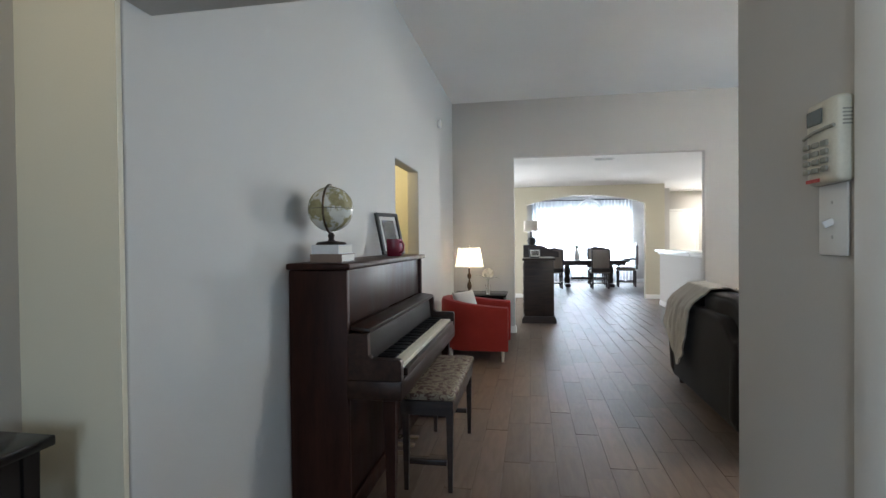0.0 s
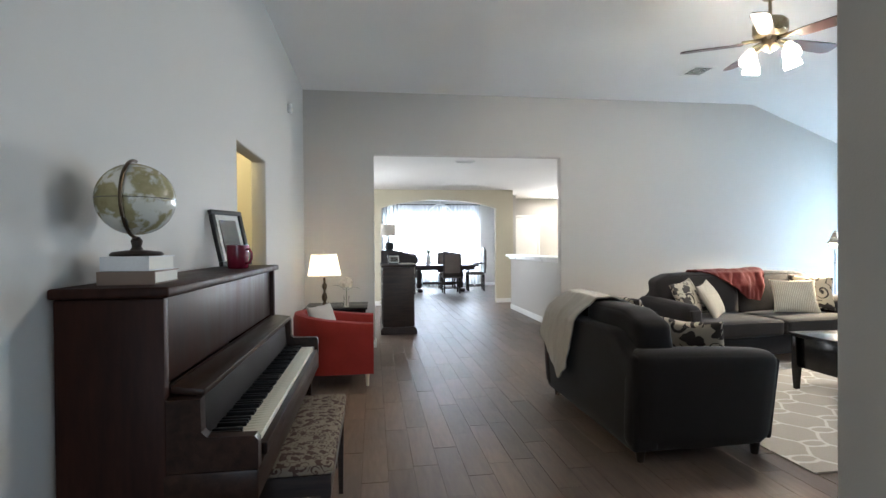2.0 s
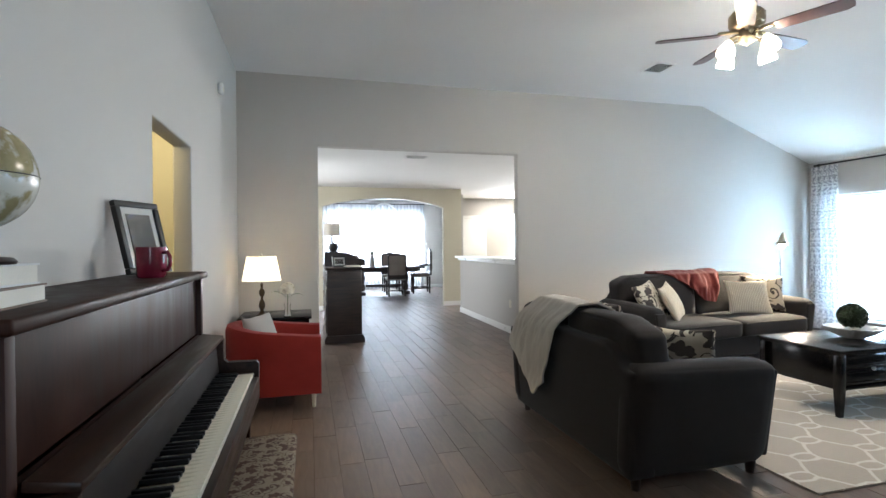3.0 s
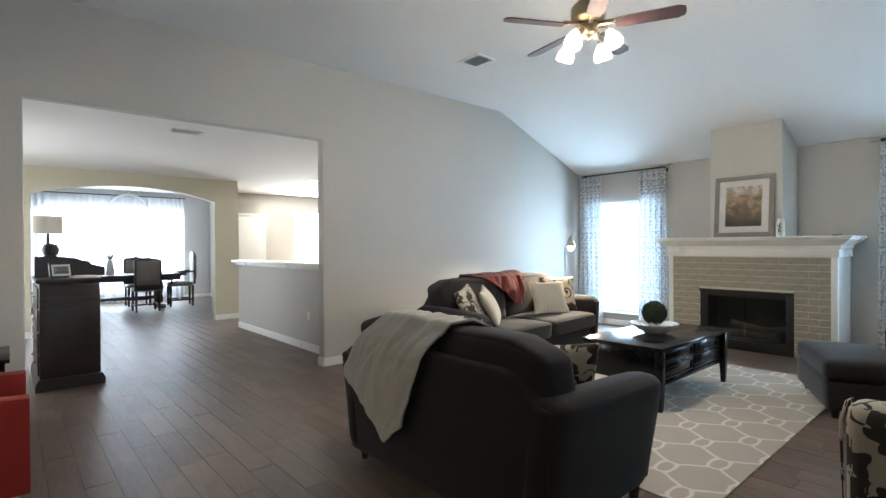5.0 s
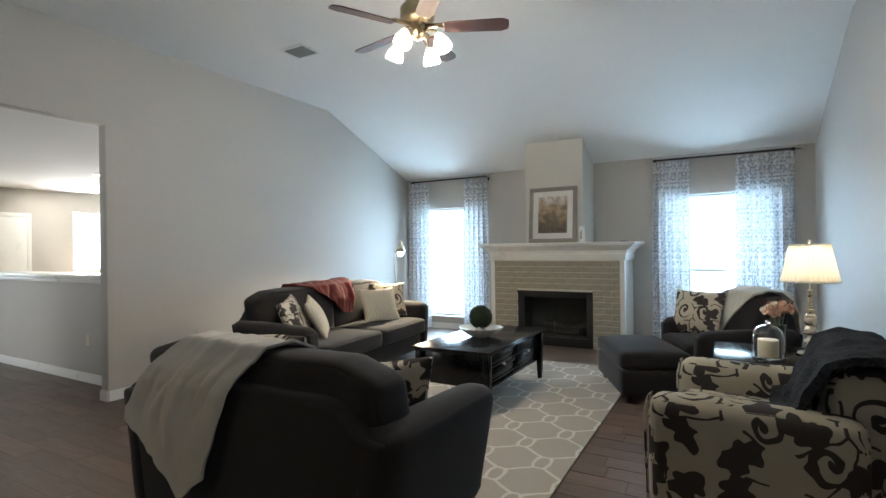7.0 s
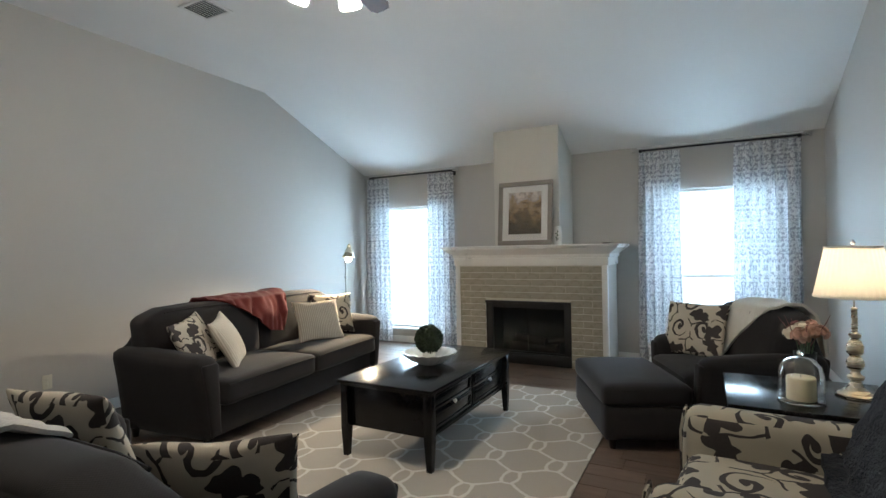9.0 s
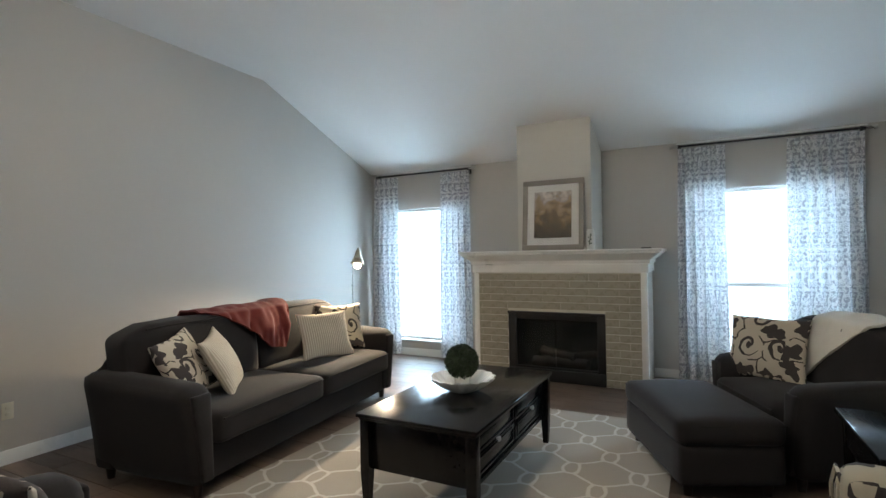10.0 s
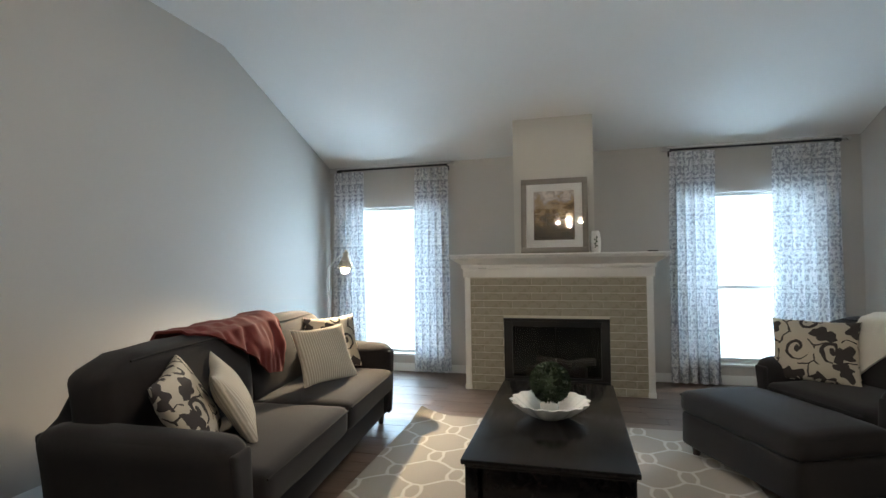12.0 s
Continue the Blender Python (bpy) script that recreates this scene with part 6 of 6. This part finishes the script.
framed("photo_frame", pose(0.33, 8.58, 1.0405, -12, 0, 20), 0.2, 0.15, 0.018, 0.02, BLACKMETAL, PRINT2, "small dark framed photo on the desk cabinet")
bust = lathe([(0.001, 0), (0.055, 0), (0.05, 0.02), (0.03, 0.03), (0.035, 0.05), (0.075, 0.07), (0.07, 0.10), (0.03, 0.115), (0.028, 0.13), (0.045, 0.155), (0.05, 0.185), (0.035, 0.215), (0.001, 0.225)], 24)
single("bust", bust, BLACKMETAL, "dark bust on the desk cabinet's top", "statue", pose(0.275, 9.06, 1.0405) @ Matrix.Scale(1.55, 4))
dlamp = thing("table_lamp", pose(0.265, 9.28, 1.0405), "dark table lamp with an unlit tan drum shade", "lamp")
part("base", lathe([(0.001, 0), (0.07, 0), (0.07, 0.01), (0.02, 0.03), (0.03, 0.1), (0.04, 0.2), (0.02, 0.32), (0.012, 0.50), (0.001, 0.51)], 24), DARKWOOD, dlamp)
part("shade", lathe([(0.13, 0.45), (0.125, 0.64), (0.122, 0.64), (0.127, 0.45), (0.13, 0.45)], 40), SHADE, dlamp, "tan drum shade")

# ---- dining room ----
dt = thing("dining_table", pose(1.9, 15.1, 0), "long dark trestle dining table before the bright window", "dining table")
part("tabletop", box(-1.05, 1.05, -0.5, 0.5, 0.71, 0.76, 0.008), DARKWOOD, dt)
part("apron", boxes([(-0.95, 0.95, -0.42, -0.39, 0.62, 0.7095), (-0.95, 0.95, 0.39, 0.42, 0.62, 0.7095)]), DARKWOOD, dt)
for s in (-1, 1):
    part("pedestal", lathe([(0.07, 0.1), (0.09, 0.2), (0.06, 0.3), (0.1, 0.45), (0.07, 0.6), (0.09, 0.709)], 16, Matrix.Translation((s * 0.6, 0, 0))), DARKWOOD, dt)
    part("foot", soft(s * 0.6 - 0.07, s * 0.6 + 0.07, -0.38, 0.38, 0.0, 0.1, 0.03, 5), DARKWOOD, dt)
part("stretcher", box(-0.5, 0.5, -0.04, 0.04, 0.2, 0.27, 0.008), DARKWOOD, dt)
dc = thing("dining_chair", pose(2.13, 14.50, 0), "dark dining chair with a high upholstered back", "chair", "dining chairs")
part("seat", soft(-0.25, 0.25, -0.22, 0.24, 0.42, 0.50, 0.03, 6, (0, 0, 0.015)), CHAIRF, dc)
backo = [(-0.25, 0.46), (0.25, 0.46), (0.25, 1.06), (0.2, 1.10), (0.12, 1.105), (0.0, 1.14), (-0.12, 1.105), (-0.2, 1.10), (-0.25, 1.06)]
part("back_frame", prism(backo, (-0.27, -0.23), "y"), DARKWOOD, dc)
part("back_pad", soft(-0.215, 0.215, -0.295, -0.225, 0.56, 1.07, 0.025, 6, (0, 0.012, 0)), CHAIRF, dc)
for s in (-1, 1):
    part("leg", lathe([(0.02, 0), (0.028, 0.1), (0.018, 0.2), (0.03, 0.32), (0.026, 0.42)], 10, Matrix.Translation((s * 0.21, 0.19, 0))), DARKWOOD, dc)
    part("leg", lathe([(0.02, 0), (0.024, 0.43)], 4, Matrix.Translation((s * 0.21, -0.22, 0))), DARKWOOD, dc)
    part("stretcher", box(s * 0.21 - 0.012, s * 0.21 + 0.012, -0.2, 0.17, 0.12, 0.15), DARKWOOD, dc)
part("stretcher", box(-0.197, 0.197, -0.02, 0.02, 0.121, 0.149), DARKWOOD, dc)
copy_thing(dc, pose(0.88, 14.46, 0, 0, 0, 4))
copy_thing(dc, pose(2.2, 15.75, 0, 0, 0, 180))
arm_chair = copy_thing(dc, pose(2.92, 15.1, 0, 0, 0, 84) @ Matrix.Scale(1.1, 4))
tagged(arm_chair, "dark dining armchair with a high pale back at the table's end")
for s in (-1, 1):
    part("armrest", tube([(s * 0.25, -0.24, 0.72), (s * 0.27, 0.0, 0.70), (s * 0.26, 0.16, 0.66), (s * 0.24, 0.18, 0.48)], 0.016, 8), DARKWOOD, arm_chair)
vz = thing("flower_vase", pose(1.56, 14.95, 0.7605) @ Matrix.Scale(1.25, 4), "white vase with green sprigs on the dining table", "flowers")
part("vase", lathe([(0.001, 0), (0.06, 0), (0.07, 0.05), (0.05, 0.2), (0.035, 0.26), (0.032, 0.26), (0.045, 0.2), (0.001, 0.02)], 20), PORCELAIN, vz)
for k in range(7):
    a = k * 0.9
    part("sprig", tube([(0, 0, 0.2), (0.03 * math.cos(a), 0.03 * math.sin(a), 0.3), (0.07 * math.cos(a), 0.07 * math.sin(a), 0.37 + 0.03 * (k % 3))], [0.004, 0.012, 0.004], 6), LEAFG, vz)
pd = thing("pendant_lamp", pose(1.93, 15.1, 2.75), "white arched hanging lamp over the dining table", "pendant lamp")
part("canopy", lathe([(0.001, -0.001), (0.06, -0.001), (0.05, -0.03), (0.001, -0.035)], 20), TRIM, pd)
part("rod", tube([(0, 0, -0.03), (0, 0, -0.28)], 0.008, 8), TRIM, pd)
part("arch", tube([(0.36 * math.cos(radians(b)), 0, -0.62 + 0.36 * math.sin(radians(b))) for b in range(0, 181, 9)], 0.024, 8), TRIM, pd)
wd = tagged(new("window_3"), "wide bright dining room window behind sheer curtains", "", "", "structure")
wd.matrix_world = pose(0, 16.85, 0)
for x0, x1, z0, z1 in ((0.452, 0.5, 0.4, 2.25), (3.33, 3.378, 0.4, 2.25), (0.5005, 3.3295, 0.4, 0.45), (0.5005, 3.3295, 2.2, 2.25), (1.4, 1.44, 0.4505, 2.1995), (2.39, 2.43, 0.4505, 2.1995)):
    part("window_frame", box(x0, x1, 0.03, 0.09, z0, z1, 0.004), TRIM, wd)
for x0, x1 in ((0.501, 1.399), (1.441, 2.389), (2.431, 3.329)):
    p = part("pane", box(x0, x1, 0.06, 0.064, 0.451, 2.199), PANE, wd)
    p.visible_shadow = False


def sheer(x0, x1, seed):
    def place(u, v):
        ph = 2 * math.pi * 14 * u + noise.noise(Vector((u * 5, v, seed)))
        return (x0 + (x1 - x0) * u, 16.74 + 0.022 * math.sin(ph), 2.60 - 2.58 * v)
    return single("sheer_curtain", sheet(110, 8, place, 0.002), SHEER, "sheer white curtain drawn across the dining window", "curtain", smooth=80)


sheer(0.3, 1.95, 1.0)
sheer(1.96, 3.42, 2.0)
rd = thing("curtain_rod", pose(0, 16.74, 2.615), "dark curtain rod over the dining window", "curtain rod")
part("rod", tube([(0.25, 0, 0), (3.46, 0, 0)], 0.013, 10), BLACKMETAL, rd)
for x in (0.27, 3.44):
    part("bracket", box(x - 0.008, x + 0.008, 0.0135, 0.109, -0.02, 0.01), BLACKMETAL, rd)
# frame round the added, unseen opening of the den fill
wf = tagged(new("window_5"), "white window frame added out of view in the den's side wall", "", "", "structure")
wf.matrix_world = pose(-1.3, 0, 0)
for y0, y1, z0, z1 in ((9.202, 9.24, 0.55, 2.1), (10.76, 10.798, 0.55, 2.1), (9.2405, 10.7595, 0.55, 0.59), (9.2405, 10.7595, 2.06, 2.1)):
    part("window_frame", box(-0.05, -0.01, y0, y1, z0, z1, 0.004), TRIM, wf)

# ---- kitchen ----
kc = thing("kitchen_counter", pose(5.0, 13.68, 0), "white kitchen base cabinets with a beige countertop", "kitchen counter")
part("carcass", box(-1.2, 1.6, -0.26, 0.3, 0.1, 0.90, 0.004), TRIM, kc)
part("toe_kick", box(-1.19, 1.59, -0.2, 0.3, 0.0, 0.099), BLACKMETAL, kc)
part("worktop", box(-1.22, 1.62, -0.29, 0.3, 0.902, 0.94, 0.006), COUNTER, kc)
for k in range(5):
    part("cabinet_door", box(-1.17 + 0.55 * k, -0.65 + 0.55 * k, -0.278, -0.2605, 0.14, 0.88, 0.004), TRIM, kc)
kd = tagged(new("door_2"), "white panelled kitchen door, closed", "", "", "structure")
kd.matrix_world = pose(4.05, 13.995, 0)
part("leaf", box(-0.38, 0.38, -0.035, -0.001, 0.005, 2.03, 0.004), TRIM, kd)
for x0, x1, z0, z1 in ((-0.46, -0.385, 0, 2.11), (0.385, 0.46, 0, 2.11), (-0.384, 0.384, 2.035, 2.11)):
    part("casing", box(x0, x1, -0.02, -0.001, z0, z1, 0.003), TRIM, kd)
wk = tagged(new("window_4"), "bright white kitchen window above the counter", "", "", "structure")
wk.matrix_world = pose(0, 14.0, 0)
for x0, x1, z0, z1 in ((5.202, 5.24, 1.0, 2.2), (5.92, 5.958, 1.0, 2.2), (5.2405, 5.9195, 1.0, 1.04), (5.2405, 5.9195, 2.16, 2.2), (5.2405, 5.9195, 1.58, 1.61)):
    part("window_frame", box(x0, x1, 0.03, 0.09, z0, z1, 0.004), TRIM, wk)
p = part("pane", box(5.241, 5.919, 0.06, 0.064, 1.041, 2.159), PANE, wk)
p.visible_shadow = False

# ---- bricks of the fireplace ----
course, blen, joint = 0.0775, 0.298, 0.0034
shared = {}
z = 0.004
row = 0
while z + course - joint < 1.172:
    y = -0.868 - (0.19 if row % 2 else 0.09)
    while y < 0.868:
        a, b = max(y, -0.868), min(y + blen - joint, 0.868)
        spans = [(a, b)]
        if z < 0.745:
            spans = [(a, min(b, -0.524)), (max(a, 0.524), b)]
        for a, b in spans:
            h_ = min(course - 0.0062, 1.17 - z)
            if b - a < 0.02 or h_ < 0.01:
                continue
            key = (round(b - a, 3), round(h_, 3))
            if key not in shared:
                shared[key] = mesh_of("brick", box(-0.011, 0.011, -key[0] / 2, key[0] / 2, 0, key[1], 0.0015, 1), BRICK)
            ob = new("brick", shared[key])
            ob.parent, ob.location = fp, (0.0025 + 0.0004 * math.sin(row * 5 + y * 9), (a + b) / 2, z)
        y += blen
    z += course
    row += 1

# ---- floor tiles ----
floor = bpy.data.objects["floor"]
pw, pl, gap = 0.152, 0.638, 0.0018
tile = mesh_of("floor_tile", box(-pw / 2 + gap / 2, pw / 2 - gap / 2, -pl / 2 + gap / 2, pl / 2 - gap / 2, -0.008, 0.0, 0.0008, 1), PLANK)
rest_v, rest_f = [], []
x = -1.277 - 8 * pw
col = -8
while x < 7.5:
    y = -2.245 + (0.0, 0.22, 0.36, 0.393)[(col - 11) % 4]
    while y < 16.8:
        cx, cy = x + pw / 2, y + pl / 2
        if not any(r[0] < cx < r[1] and r[2] < cy < r[3] for r in ROOMS):
            y += pl
            continue
        near = -0.85 < cx < 2.3 and 1.3 < cy < 8.6
        if near:
            ob = new("floor_tile", tile)
            ob.parent = floor
            ob.location = (cx, cy, 0.0006 * math.sin(col * 3.1 + cy * 5.3))
        else:
            k = len(rest_v)
            a, b, c, d = cx - pw / 2 + gap / 2, cx + pw / 2 - gap / 2, cy - pl / 2 + gap / 2, cy + pl / 2 - gap / 2
            zt = 0.0006 * math.sin(col * 3.1 + cy * 5.3)
            e = 0.0008
            rest_v += [(a, c, zt - 0.008), (b, c, zt - 0.008), (b, d, zt - 0.008), (a, d, zt - 0.008), (a + e, c + e, zt), (b - e, c + e, zt), (b - e, d - e, zt), (a + e, d - e, zt)]
            rest_f += [(k + 4, k + 5, k + 6, k + 7)] + [(k + i, k + (i + 1) % 4, k + 4 + (i + 1) % 4, k + 4 + i) for i in range(4)]
        y += pl
    x += pw
    col += 1
me = bpy.data.meshes.new("floor_tiles")
me.from_pydata(rest_v, [], rest_f)
me.materials.append(PLANK)
tiles = new("floor_tiles", me)
tiles.parent = floor
tiles["kind"] = "stuff"
